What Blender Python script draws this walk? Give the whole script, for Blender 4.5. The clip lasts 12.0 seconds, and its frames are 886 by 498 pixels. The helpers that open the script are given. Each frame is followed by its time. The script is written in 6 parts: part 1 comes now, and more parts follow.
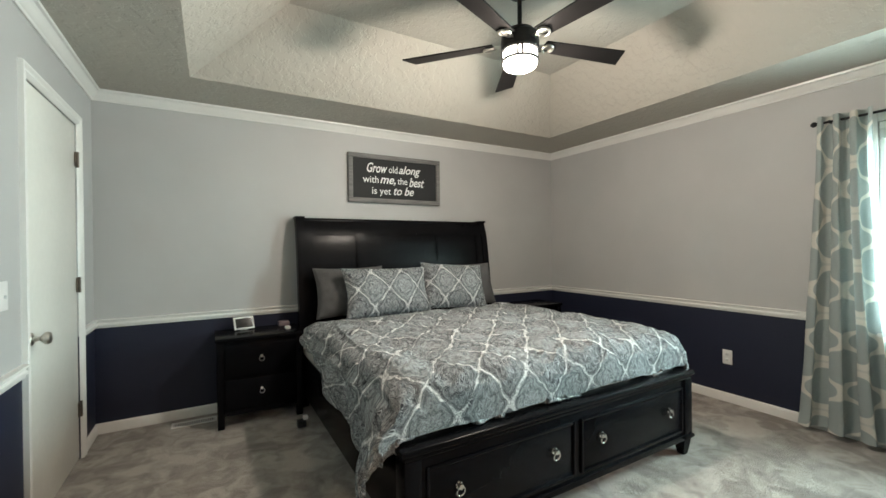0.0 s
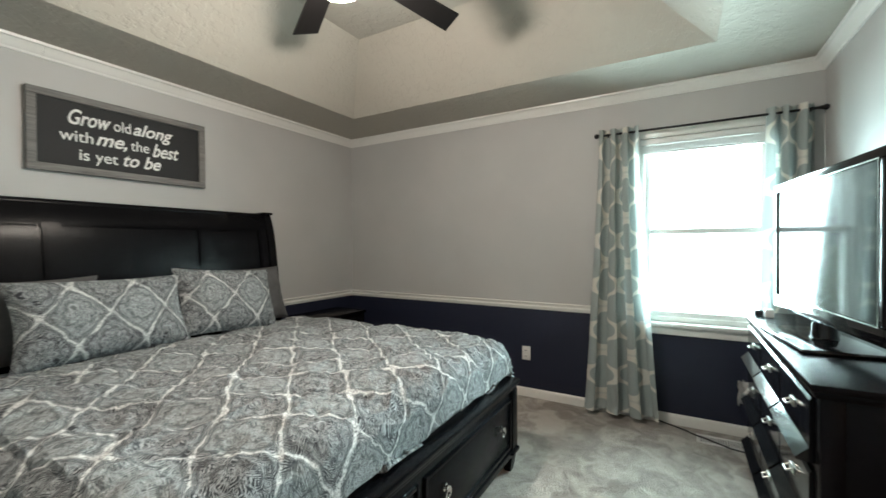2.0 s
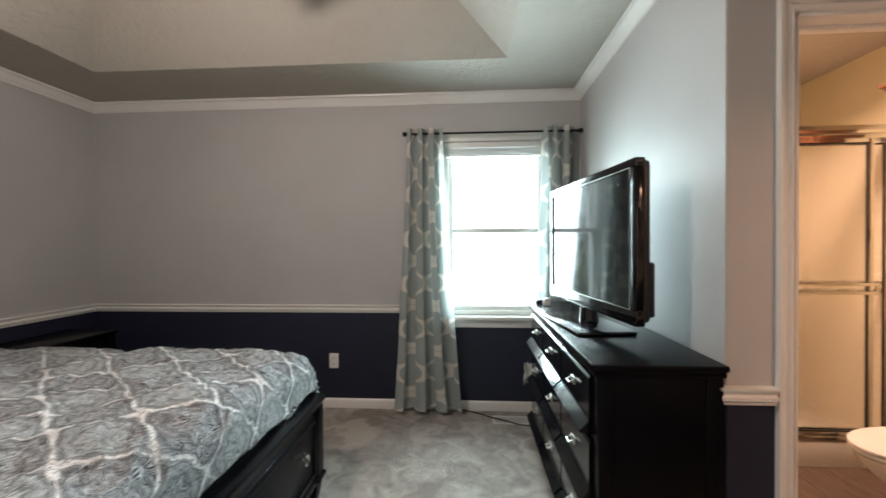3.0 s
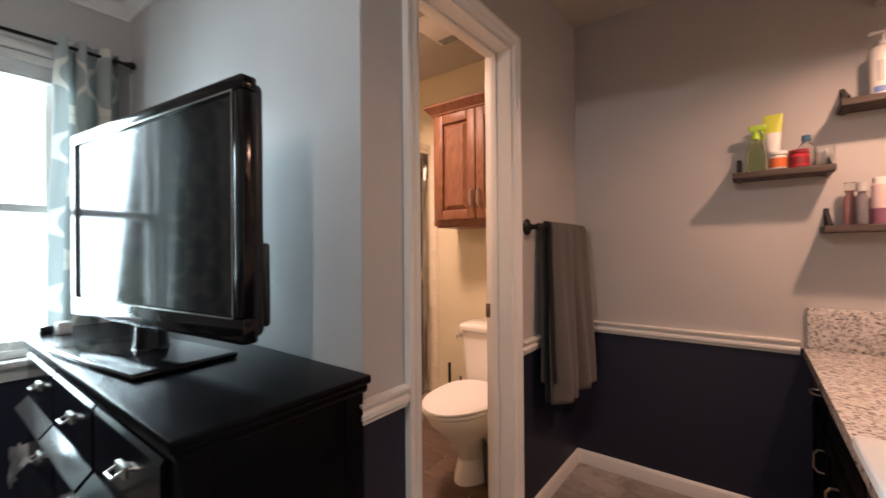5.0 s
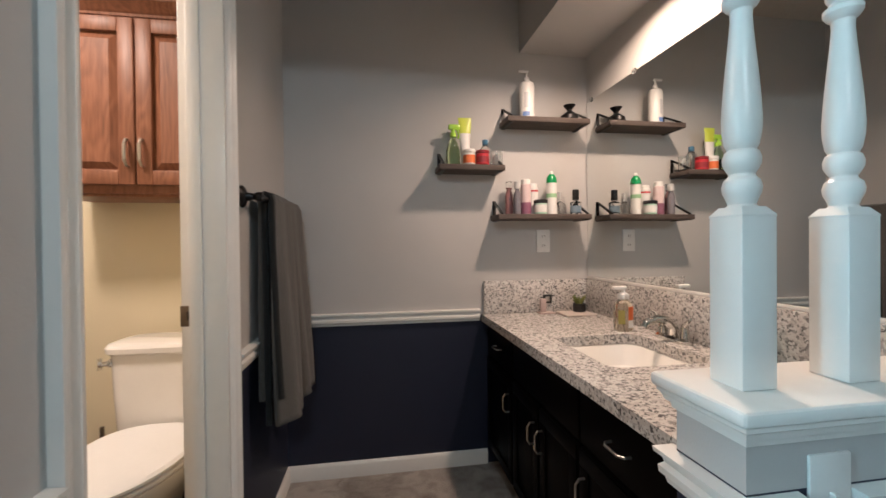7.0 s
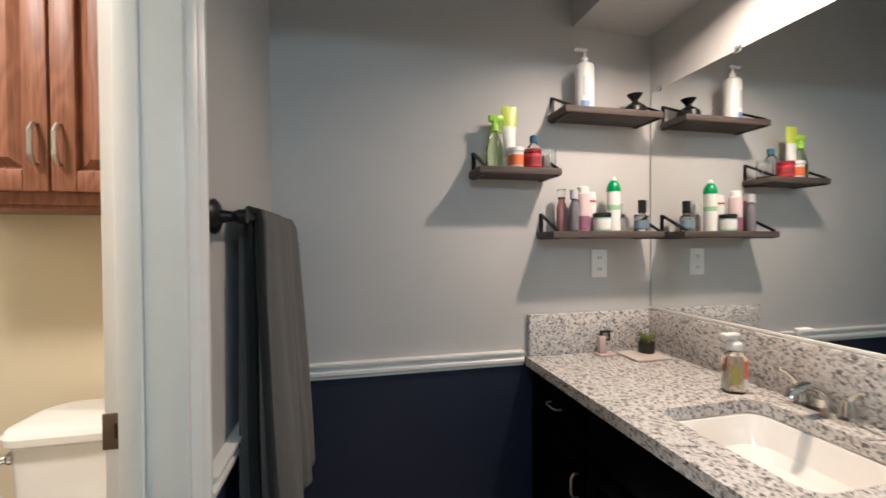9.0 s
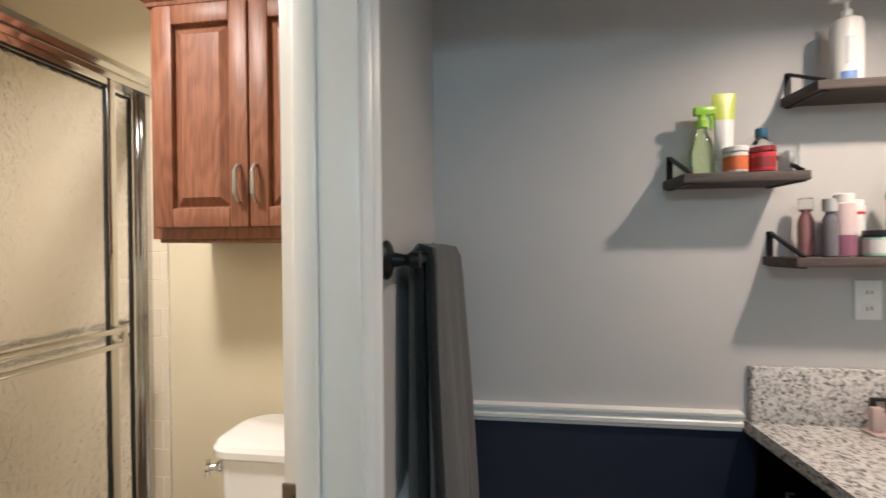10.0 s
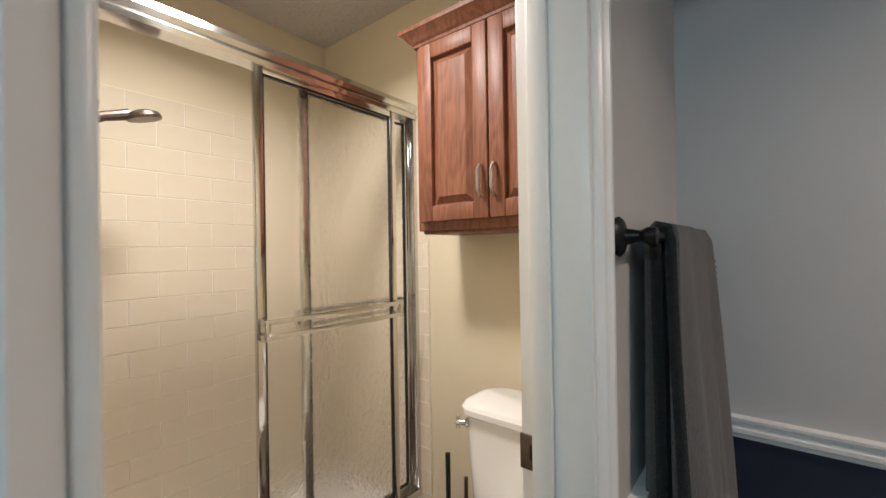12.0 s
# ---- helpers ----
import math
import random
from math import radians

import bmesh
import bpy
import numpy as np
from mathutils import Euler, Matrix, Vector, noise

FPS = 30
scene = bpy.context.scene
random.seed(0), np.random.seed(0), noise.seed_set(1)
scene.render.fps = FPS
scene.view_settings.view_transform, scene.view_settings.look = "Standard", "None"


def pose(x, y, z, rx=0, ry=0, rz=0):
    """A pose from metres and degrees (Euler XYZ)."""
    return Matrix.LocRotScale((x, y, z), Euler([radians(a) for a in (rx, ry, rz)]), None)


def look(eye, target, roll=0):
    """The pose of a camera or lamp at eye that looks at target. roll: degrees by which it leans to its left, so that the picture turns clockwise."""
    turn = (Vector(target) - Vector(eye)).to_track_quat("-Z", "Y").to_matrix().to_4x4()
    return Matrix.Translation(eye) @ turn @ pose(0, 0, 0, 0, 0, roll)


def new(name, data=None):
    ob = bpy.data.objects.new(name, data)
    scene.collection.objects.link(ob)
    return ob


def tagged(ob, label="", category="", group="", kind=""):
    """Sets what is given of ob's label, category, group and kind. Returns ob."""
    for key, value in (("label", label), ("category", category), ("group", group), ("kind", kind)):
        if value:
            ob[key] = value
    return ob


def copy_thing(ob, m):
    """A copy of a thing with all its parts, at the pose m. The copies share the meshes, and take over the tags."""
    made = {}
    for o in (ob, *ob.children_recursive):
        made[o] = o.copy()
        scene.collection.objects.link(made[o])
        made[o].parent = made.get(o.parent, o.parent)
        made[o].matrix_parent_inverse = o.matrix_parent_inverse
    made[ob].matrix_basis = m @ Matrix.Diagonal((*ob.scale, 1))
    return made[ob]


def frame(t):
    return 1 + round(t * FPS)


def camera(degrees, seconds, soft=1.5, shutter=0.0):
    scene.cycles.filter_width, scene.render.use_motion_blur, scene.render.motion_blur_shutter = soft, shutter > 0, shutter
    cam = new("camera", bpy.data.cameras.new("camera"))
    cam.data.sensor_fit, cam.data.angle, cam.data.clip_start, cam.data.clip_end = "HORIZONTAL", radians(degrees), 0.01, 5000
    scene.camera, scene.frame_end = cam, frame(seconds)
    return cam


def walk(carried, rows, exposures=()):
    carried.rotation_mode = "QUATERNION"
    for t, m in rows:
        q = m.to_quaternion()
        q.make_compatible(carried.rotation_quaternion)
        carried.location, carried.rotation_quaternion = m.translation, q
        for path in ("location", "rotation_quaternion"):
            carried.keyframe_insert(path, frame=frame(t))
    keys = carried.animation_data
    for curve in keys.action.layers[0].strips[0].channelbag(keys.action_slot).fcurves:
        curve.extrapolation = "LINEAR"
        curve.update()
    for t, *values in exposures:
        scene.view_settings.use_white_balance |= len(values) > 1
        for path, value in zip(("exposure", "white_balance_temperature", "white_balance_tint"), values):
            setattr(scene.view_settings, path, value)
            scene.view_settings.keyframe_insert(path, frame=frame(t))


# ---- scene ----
cam = camera(95.0, 12.0, shutter=0.25)
PATH = [
    (0, (-0.161, -0.131, 1.291), (0.835, 1.604, 1.28), -0.6),
    (0.5, (-0.083, 0.059, 1.275), (0.988, 1.747, 1.261), -0.5),
    (1, (0.025, 0.192, 1.266), (1.279, 1.75, 1.243), -0.3),
    (1.5, (0.128, 0.316, 1.271), (1.608, 1.661, 1.254), -0.3),
    (2, (0.18, 0.466, 1.288), (1.907, 1.474, 1.266), -0.3),
    (2.5, (0.235, 0.547, 1.286), (2.144, 1.142, 1.269), -0.3),
    (3, (0.396, 0.531, 1.267), (2.392, 0.66, 1.246), -0.3),
    (3.5, (0.536, 0.484, 1.268), (2.501, 0.116, 1.242), -0.3),
    (3.7, (0.588, 0.477, 1.26), (2.506, -0.088, 1.237), -0.2),
    (5.3, (1.055, 0.347, 1.172), (1.994, -1.418, 1.172), -0.4),
    (5.5, (1.083, 0.318, 1.172), (1.826, -1.538, 1.168), -0.3),
    (6, (1.203, 0.276, 1.148), (1.555, -1.692, 1.149), -0.5),
    (6.5, (1.304, 0.238, 1.124), (1.29, -1.762, 1.121), -0.7),
    (7, (1.346, 0.144, 1.111), (1.023, -1.829, 1.093), -0.6),
    (7.2, (1.363, 0.089, 1.098), (0.938, -1.865, 1.079), -0.6),
    (8.8, (1.477, -0.305, 1.185), (0.957, -2.236, 1.169), -0.6),
    (9, (1.498, -0.344, 1.216), (1.06, -2.296, 1.188), -0.4),
    (9.5, (1.527, -0.448, 1.269), (1.405, -2.445, 1.244), -0.4),
    (10, (1.573, -0.524, 1.297), (1.824, -2.508, 1.283), -0.5),
    (10.5, (1.633, -0.565, 1.304), (2.257, -2.465, 1.29), -0.7),
    (11, (1.655, -0.567, 1.299), (2.582, -2.339, 1.293), -0.8),
    (11.5, (1.63, -0.555, 1.27), (2.771, -2.198, 1.274), -0.8),
    (12, (1.560, -0.480, 1.254), (2.812, -2.045, 1.26), -0.9),
]
walk(cam, [(t, look(eye, target, roll)) for t, eye, target, roll in PATH],
     exposures=[(0.0, 0.57, 6300, 13), (1.0, 0.66, 6150, 13), (2.0, 0.40, 6200, 13), (3.0, 0.04, 6400, 23), (3.7, -0.25, 6300, 29), (5.3, -0.25, 6050, 27), (6.0, -0.14, 5400, 11),
                (7.0, -0.15, 4900, 4), (8.8, 0.13, 4450, -3), (10.0, 0.06, 4400, -4), (12.0, -0.11, 4350, -3)])

# ---- world, sun and lamps ----
world = bpy.data.worlds.new("sky")
scene.world = world
world.use_nodes = True
wt = world.node_tree
sky = wt.nodes.new("ShaderNodeTexSky")
sky.sky_type, sky.sun_disc = "NISHITA", False
sky.sun_elevation, sky.sun_rotation = radians(48), radians(250)
wt.links.new(sky.outputs["Color"], wt.nodes["Background"].inputs["Color"])
sky.dust_density = 6.0
wt.nodes["Background"].inputs["Strength"].default_value = 0.15


def lamp(name, kind, m, watts, colour, size=0.1, size_y=None, spot=None):
    data = bpy.data.lights.new(name, kind)
    data.energy, data.color = watts, colour
    if kind == "AREA":
        data.size = size
        if size_y:
            data.shape, data.size_y = "RECTANGLE", size_y
        else:
            data.shape = "DISK"
    elif kind == "SUN":
        data.angle = size
    else:
        data.shadow_soft_size = size
    if spot:
        data.spot_size, data.spot_blend = radians(spot), 0.5
    ob = new(name, data)
    ob.matrix_world = m
    return ob


DAY, FANLIGHT, BATHLIGHT = (0.73, 1.0, 0.96), (1.0, 0.89, 0.73), (1.0, 0.59, 0.34)
lamp("sun", "SUN", look((-20, -12, 22), (0, 0, 0)), 3.0, (1.0, 0.95, 0.88), radians(0.6))
lamp("window_daylight", "AREA", look((3.76, 0.33, 1.40), (2.0, 0.80, 1.15)), 60, DAY, 0.78, 1.35).data.spread = radians(121)
lamp("fan_bulb", "POINT", pose(1.37, 1.64, 2.262), 72, FANLIGHT, 0.07)
lamp("vanity_downlight", "AREA", look((0.49, -1.24, 2.085), (0.49, -1.24, 0)), 18.5, BATHLIGHT, 0.09).data.spread = radians(156)
lamp("toilet_room_bulb", "AREA", look((2.62, -1.0, 2.335), (2.62, -1.0, 0)), 32, (1.0, 0.66, 0.43), 0.24).data.spread = radians(150)

# ---- materials ----
MATS = {}


class Nodes:
    """A few short words for building node trees."""

    def __init__(self, name):
        self.mat = bpy.data.materials.new(name)
        self.mat.use_nodes = True
        self.t = self.mat.node_tree
        self.b = self.t.nodes["Principled BSDF"]

    def put(self, socket, value):
        if isinstance(value, bpy.types.NodeSocket):
            self.t.links.new(value, socket)
        elif isinstance(value, (tuple, list)) and len(value) == 3 and socket.type == "RGBA":
            socket.default_value = (*value, 1)
        else:
            socket.default_value = value

    def node(self, kind, out=0, props=None, **ins):
        n = self.t.nodes.new(kind)
        for k, v in (props or {}).items():
            if k == "operation":
                n.operation = v
            elif k == "feature":
                n.feature = v
            elif k == "data_type":
                n.data_type = v
        for k, v in ins.items():
            self.put(n.inputs[int(k[1:])] if k[0] == "i" and k[1:].isdigit() else n.inputs[k.replace("_", " ")], v)
        return n.outputs[out]

    def math(self, op, a, b=0.0, c=0.0):
        return self.node("ShaderNodeMath", 0, {"operation": op}, i0=a, i1=b, i2=c)

    def coords(self, kind="Object"):
        n = self.t.nodes.new("ShaderNodeTexCoord")
        return n.outputs[kind]

    def xyz(self, vec):
        n = self.t.nodes.new("ShaderNodeSeparateXYZ")
        self.put(n.inputs[0], vec)
        return n.outputs

    def scaled(self, vec, s):
        return self.node("ShaderNodeMapping", 0, None, Vector=vec, Scale=s)

    def noise(self, vec, scale, detail=3.0, rough=0.55):
        return self.node("ShaderNodeTexNoise", 0, None, Vector=vec, Scale=scale, Detail=detail, Roughness=rough)

    def ramp(self, fac, *stops):
        n = self.t.nodes.new("ShaderNodeValToRGB")
        e = n.color_ramp.elements
        while len(e) < len(stops):
            e.new(0.5)
        for el, (p, c) in zip(e, stops):
            el.position = p
            el.color = (*c, 1) if isinstance(c, tuple) else (c, c, c, 1)
        self.put(n.inputs[0], fac)
        return n.outputs[0]

    def mix(self, fac, a, b):
        n = self.t.nodes.new("ShaderNodeMix")
        n.data_type = "RGBA"
        self.put(n.inputs[0], fac)
        self.put(n.inputs[6], a)
        self.put(n.inputs[7], b)
        return n.outputs[2]

    def bump(self, height, strength=0.2, dist=0.01):
        self.put(self.b.inputs["Normal"], self.node("ShaderNodeBump", 0, None, Height=height, Strength=strength, Distance=dist))

    def set(self, **ins):
        for k, v in ins.items():
            self.put(self.b.inputs[k.replace("_", " ")], v)
        return self.mat


def wall_paint(name, upper, lower=None, edge=0.757):
    n = Nodes(name)
    p = n.coords()
    broad, fine = n.noise(p, 1.3, 4), n.noise(p, 160, 2)
    col = n.mix(n.ramp(broad, (0.35, 0.0), (0.7, 1.0)), tuple(c * 0.95 for c in upper), tuple(min(1, c * 1.04) for c in upper))
    rough = 0.55
    if lower:
        z = n.xyz(n.node("ShaderNodeNewGeometry"))[2]
        above = n.math("GREATER_THAN", z, edge)
        low = n.mix(broad, tuple(c * 0.85 for c in lower), tuple(c * 1.2 for c in lower))
        col = n.mix(above, low, col)
    n.bump(n.math("ADD", fine, n.noise(p, 22, 3)), 0.09, 0.004)
    return n.set(Base_Color=col, Roughness=rough)


def plain(name, colour, rough=0.5, metal=0.0, grain=60.0, var=0.1, bump=0.05, coat=0.0):
    n = Nodes(name)
    p = n.coords()
    a, b = n.noise(p, grain, 3), n.noise(p, grain * 0.08, 3)
    f = n.math("MULTIPLY_ADD", b, 0.6, n.math("MULTIPLY", a, 0.4))
    col = n.mix(n.ramp(f, (0.3, 0.0), (0.7, 1.0)), tuple(c * (1 - var) for c in colour), tuple(min(1, c * (1 + var)) for c in colour))
    n.bump(a, bump, 0.002)
    r = n.math("MULTIPLY_ADD", b, 0.16, rough - 0.08)
    return n.set(Base_Color=col, Roughness=r, Metallic=metal, Coat_Weight=coat)


def carpet():
    n = Nodes("carpet")
    p = n.coords()
    warp = n.noise(p, 2.2, 2)
    patches = n.noise(n.node("ShaderNodeVectorMath", 0, {"operation": "ADD"}, i0=p, i1=n.node("ShaderNodeTexNoise", 1, None, Vector=p, Scale=4.0)), 3.6, 4, 0.55)
    pile, tuft = n.noise(p, 420, 2), n.noise(p, 90, 3)
    base = n.ramp(patches, (0.36, (0.27, 0.236, 0.206)), (0.5, (0.43, 0.385, 0.342)), (0.62, (0.61, 0.56, 0.505)))
    col = n.mix(n.ramp(pile, (0.3, 0.0), (0.75, 1.0)), n.mix(0.45, base, (0.05, 0.045, 0.04)), base)
    col = n.mix(n.math("MULTIPLY", warp, 0.3), col, (0.21, 0.19, 0.17))
    h = n.math("ADD", n.math("MULTIPLY", pile, 0.4), n.math("ADD", tuft, n.math("MULTIPLY", patches, 1.4)))
    n.bump(h, 0.9, 0.012)
    return n.set(Base_Color=col, Roughness=0.95, Sheen_Weight=0.25, Specular_IOR_Level=0.1)


def ceiling_plaster(name, colour):
    n = Nodes(name)
    p = n.coords()
    blobs = n.noise(p, 16, 4, 0.6)
    flat = n.ramp(blobs, (0.46, 0.0), (0.54, 1.0))
    fine = n.noise(p, 110, 3)
    stain = n.noise(p, 1.1, 3)
    n.bump(n.math("ADD", flat, n.math("MULTIPLY", fine, 0.35)), 0.38, 0.007)
    col = n.mix(n.ramp(stain, (0.3, 0.0), (0.7, 1.0)), tuple(c * 0.94 for c in colour), colour)
    return n.set(Base_Color=col, Roughness=0.85)


def black_lacquer(name, colour=(0.0035, 0.0035, 0.0045), rough=0.26, gloss=0.10):
    n = Nodes(name)
    p = n.coords()
    grain = n.noise(n.scaled(p, (3, 60, 60)), 3.0, 4)
    dust = n.noise(p, 9, 4)
    n.bump(grain, 0.02, 0.001)
    col = n.mix(n.ramp(dust, (0.4, 0.0), (0.9, 1.0)), colour, tuple(c * 1.3 + 0.0005 for c in colour))
    return n.set(Base_Color=col, Roughness=n.math("MULTIPLY_ADD", dust, 0.04, rough - 0.02), Specular_IOR_Level=gloss)


def oak():
    n = Nodes("stained_oak")
    p = n.coords()
    warp = n.noise(n.scaled(p, (1.0, 1.0, 0.25)), 5.0, 3)
    x = n.xyz(p)[0]
    rings = n.math("SINE", n.math("MULTIPLY", n.math("MULTIPLY_ADD", warp, 0.45, x), 190.0))
    pores = n.noise(n.scaled(p, (220, 220, 9)), 1.0, 3)
    f = n.math("MULTIPLY_ADD", rings, 0.075, n.math("MULTIPLY_ADD", pores, 0.62, 0.20))
    col = n.ramp(f, (0.25, (0.090, 0.036, 0.018)), (0.5, (0.190, 0.080, 0.040)), (0.78, (0.270, 0.124, 0.065)))
    n.bump(pores, 0.2, 0.002)
    return n.set(Base_Color=col, Roughness=0.44, Specular_IOR_Level=0.35)


def rustic_wood(name, dark, light, axis=(3, 40, 40)):
    n = Nodes(name)
    p = n.coords()
    g = n.noise(n.scaled(p, axis), 2.2, 5, 0.65)
    r = n.node("ShaderNodeObjectInfo", 5)
    col = n.ramp(n.math("MULTIPLY_ADD", r, 0.14, g), (0.32, dark), (0.75, light))
    n.bump(g, 0.4, 0.004)
    return n.set(Base_Color=col, Roughness=0.72)


def granite():
    n = Nodes("granite")
    p = n.coords()
    q = n.node("ShaderNodeVectorMath", 0, {"operation": "ADD"}, i0=p, i1=n.node("ShaderNodeVectorMath", 0, {"operation": "SCALE"}, i0=n.node("ShaderNodeTexNoise", 1, None, Vector=p, Scale=110.0), Scale=0.010))
    cell = n.node("ShaderNodeTexVoronoi", 1, None, Vector=q, Scale=135.0)
    pick = n.xyz(cell)[0]
    col = n.ramp(pick, (0.0, (0.035, 0.035, 0.038)), (0.11, (0.075, 0.073, 0.075)), (0.19, (0.22, 0.21, 0.205)), (0.36, (0.42, 0.40, 0.385)),
                 (0.55, (0.56, 0.52, 0.485)), (0.75, (0.60, 0.585, 0.56)), (1.0, (0.66, 0.65, 0.63)))
    cloud = n.ramp(n.noise(p, 38, 4), (0.42, 0.0), (0.62, 1.0))
    col = n.mix(n.math("MULTIPLY", cloud, 0.35), col, (0.60, 0.58, 0.55))
    col = n.mix(0.15, col, (0.46, 0.44, 0.42))
    specks = n.ramp(n.noise(p, 125, 2), (0.32, 0.85), (0.37, 0.0))
    col = n.mix(specks, col, (0.03, 0.028, 0.03))
    return n.set(Base_Color=col, Roughness=0.16)


def damask():
    """Ogee lattice of pale lines with floral medallions, on grey-teal cotton."""
    n = Nodes("damask_cotton")
    uv = n.coords("UV")
    wob = n.node("ShaderNodeTexNoise", 1, None, Vector=uv, Scale=26.0, Detail=3.0)
    sway = n.node("ShaderNodeTexNoise", 1, None, Vector=uv, Scale=5.0, Detail=2.0)
    q = n.node("ShaderNodeVectorMath", 0, {"operation": "ADD"}, i0=uv, i1=n.node("ShaderNodeVectorMath", 0, {"operation": "SCALE"}, i0=wob, Scale=0.012))
    q = n.node("ShaderNodeVectorMath", 0, {"operation": "ADD"}, i0=q, i1=n.node("ShaderNodeVectorMath", 0, {"operation": "SCALE"}, i0=sway, Scale=0.075))
    x, y, _ = n.xyz(q)
    ax, ay = n.math("MULTIPLY", x, 2 * math.pi / 0.27), n.math("MULTIPLY", y, 2 * math.pi / 0.31)
    # rounded lozenges that touch side by side, floral ground between the rows
    f = n.math("ADD", n.math("COSINE", ax), n.math("COSINE", ay))
    turn = n.math("ARCTAN2", n.math("SINE", ay), n.math("SINE", ax))
    depth = n.math("ABSOLUTE", f)
    sx, sy = n.math("SINE", ax), n.math("SINE", ay)
    slope = n.math("SQRT", n.math("ADD", n.math("MULTIPLY", sx, sx), n.math("MULTIPLY", sy, sy)))
    near = n.math("DIVIDE", f, n.math("ADD", slope, 0.25))
    off = n.math("ABSOLUTE", near)
    lobes = n.math("MULTIPLY_ADD", n.math("COSINE", n.math("MULTIPLY", turn, 8.0)), 0.22, depth)
    lobes2 = n.math("MULTIPLY_ADD", n.math("COSINE", n.math("MULTIPLY", turn, 12.0)), -0.16, depth)
    speck, patch = n.noise(uv, 150, 3), n.noise(uv, 9, 2)
    line = n.ramp(n.math("ADD", off, n.math("MULTIPLY_ADD", patch, 0.44, -0.21)), (0.05, 1.0), (0.12, 0.0))
    edge = n.ramp(n.math("ABSOLUTE", n.math("SUBTRACT", off, 0.29)), (0.02, 1.0), (0.08, 0.0))
    ring1 = n.ramp(n.math("ABSOLUTE", n.math("SUBTRACT", lobes, 0.75)), (0.05, 1.0), (0.14, 0.0))
    ring2 = n.ramp(n.math("ABSOLUTE", n.math("SUBTRACT", lobes2, 1.15)), (0.06, 1.0), (0.16, 0.0))
    ring3 = n.ramp(n.math("ABSOLUTE", n.math("SUBTRACT", lobes, 1.60)), (0.06, 1.0), (0.15, 0.0))
    leaf = n.node("ShaderNodeTexVoronoi", 0, {"feature": "DISTANCE_TO_EDGE"}, Vector=q, Scale=30.0)
    swirl = n.math("SINE", n.math("MULTIPLY_ADD", leaf, 62.0, n.math("MULTIPLY", turn, 6.0)))
    inside = n.ramp(f, (0.1, 0.0), (0.4, 1.0))
    base = n.mix(n.ramp(swirl, (0.1, 0.0), (0.5, 1.0)), (0.038, 0.040, 0.045), (0.38, 0.395, 0.40))
    base = n.mix(n.math("MULTIPLY", inside, 0.26), base, (0.36, 0.40, 0.40))
    base = n.mix(n.math("MULTIPLY", ring1, 0.35), base, (0.40, 0.43, 0.44))
    base = n.mix(n.math("MULTIPLY", ring2, 0.5), base, (0.030, 0.034, 0.040))
    base = n.mix(n.math("MULTIPLY", ring3, 0.45), base, (0.42, 0.44, 0.45))
    base = n.mix(n.math("MULTIPLY", edge, 0.55), base, (0.03, 0.033, 0.04))
    base = n.mix(n.math("MULTIPLY", n.ramp(speck, (0.52, 0.0), (0.62, 1.0)), 0.6), base, (0.026, 0.03, 0.036))
    col = n.mix(n.math("MULTIPLY", line, n.ramp(speck, (0.42, 0.10), (0.57, 0.85))), base, (0.78, 0.78, 0.77))
    weave = n.noise(uv, 600, 2)
    n.bump(n.math("ADD", weave, n.noise(uv, 34, 4)), 0.25, 0.006)
    return n.set(Base_Color=col, Roughness=0.85, Sheen_Weight=0.04, Specular_IOR_Level=0.2)


def trellis():
    """Moroccan trellis of cream lines on duck-egg cloth; a little light comes through."""
    n = Nodes("trellis_curtain_cloth")
    uv = n.coords("UV")
    x, y, _ = n.xyz(uv)
    ax, ay = n.math("MULTIPLY", x, 2 * math.pi / 0.22), n.math("MULTIPLY", y, 2 * math.pi / 0.33)
    cx, cy = n.math("COSINE", ax), n.math("COSINE", ay)
    c3 = n.math("MULTIPLY", n.math("MULTIPLY", n.math("COSINE", n.math("MULTIPLY", ax, 2.0)), n.math("COSINE", n.math("MULTIPLY", ay, 2.0))), 0.28)
    f = n.math("ADD", n.math("ADD", cx, cy), c3)
    line = n.ramp(n.math("ABSOLUTE", f), (0.24, 1.0), (0.36, 0.0))
    weave = n.noise(uv, 500, 2)
    ground = n.mix(weave, (0.34, 0.385, 0.38), (0.44, 0.485, 0.475))
    col = n.mix(line, ground, (0.74, 0.72, 0.65))
    n.bump(weave, 0.15, 0.002)
    n.set(Base_Color=col, Roughness=0.9)
    tr = n.t.nodes.new("ShaderNodeBsdfTranslucent")
    n.put(tr.inputs[0], col)
    mixer = n.t.nodes.new("ShaderNodeMixShader")
    mixer.inputs[0].default_value = 0.3
    out = n.t.nodes["Material Output"]
    n.t.links.new(n.b.outputs[0], mixer.inputs[1])
    n.t.links.new(tr.outputs[0], mixer.inputs[2])
    n.t.links.new(mixer.outputs[0], out.inputs["Surface"])
    return n.mat


def terry(name, colour, sheen=0.3):
    n = Nodes(name)
    p = n.coords()
    loops, folds = n.noise(p, 330, 2), n.noise(p, 14, 3)
    col = n.mix(loops, tuple(c * 0.6 for c in colour), tuple(c * 1.3 for c in colour))
    n.bump(n.math("ADD", loops, folds), 0.8, 0.006)
    return n.set(Base_Color=col, Roughness=0.95, Sheen_Weight=sheen)


def glassy(name, colour=(1, 1, 1), rough=0.0, pattern=0.0, ior=1.45):
    n = Nodes(name)
    if pattern:
        p = n.coords()
        n.bump(n.noise(p, 60, 3), pattern, 0.01)
    return n.set(Base_Color=colour, Roughness=rough, Transmission_Weight=1.0, IOR=ior)


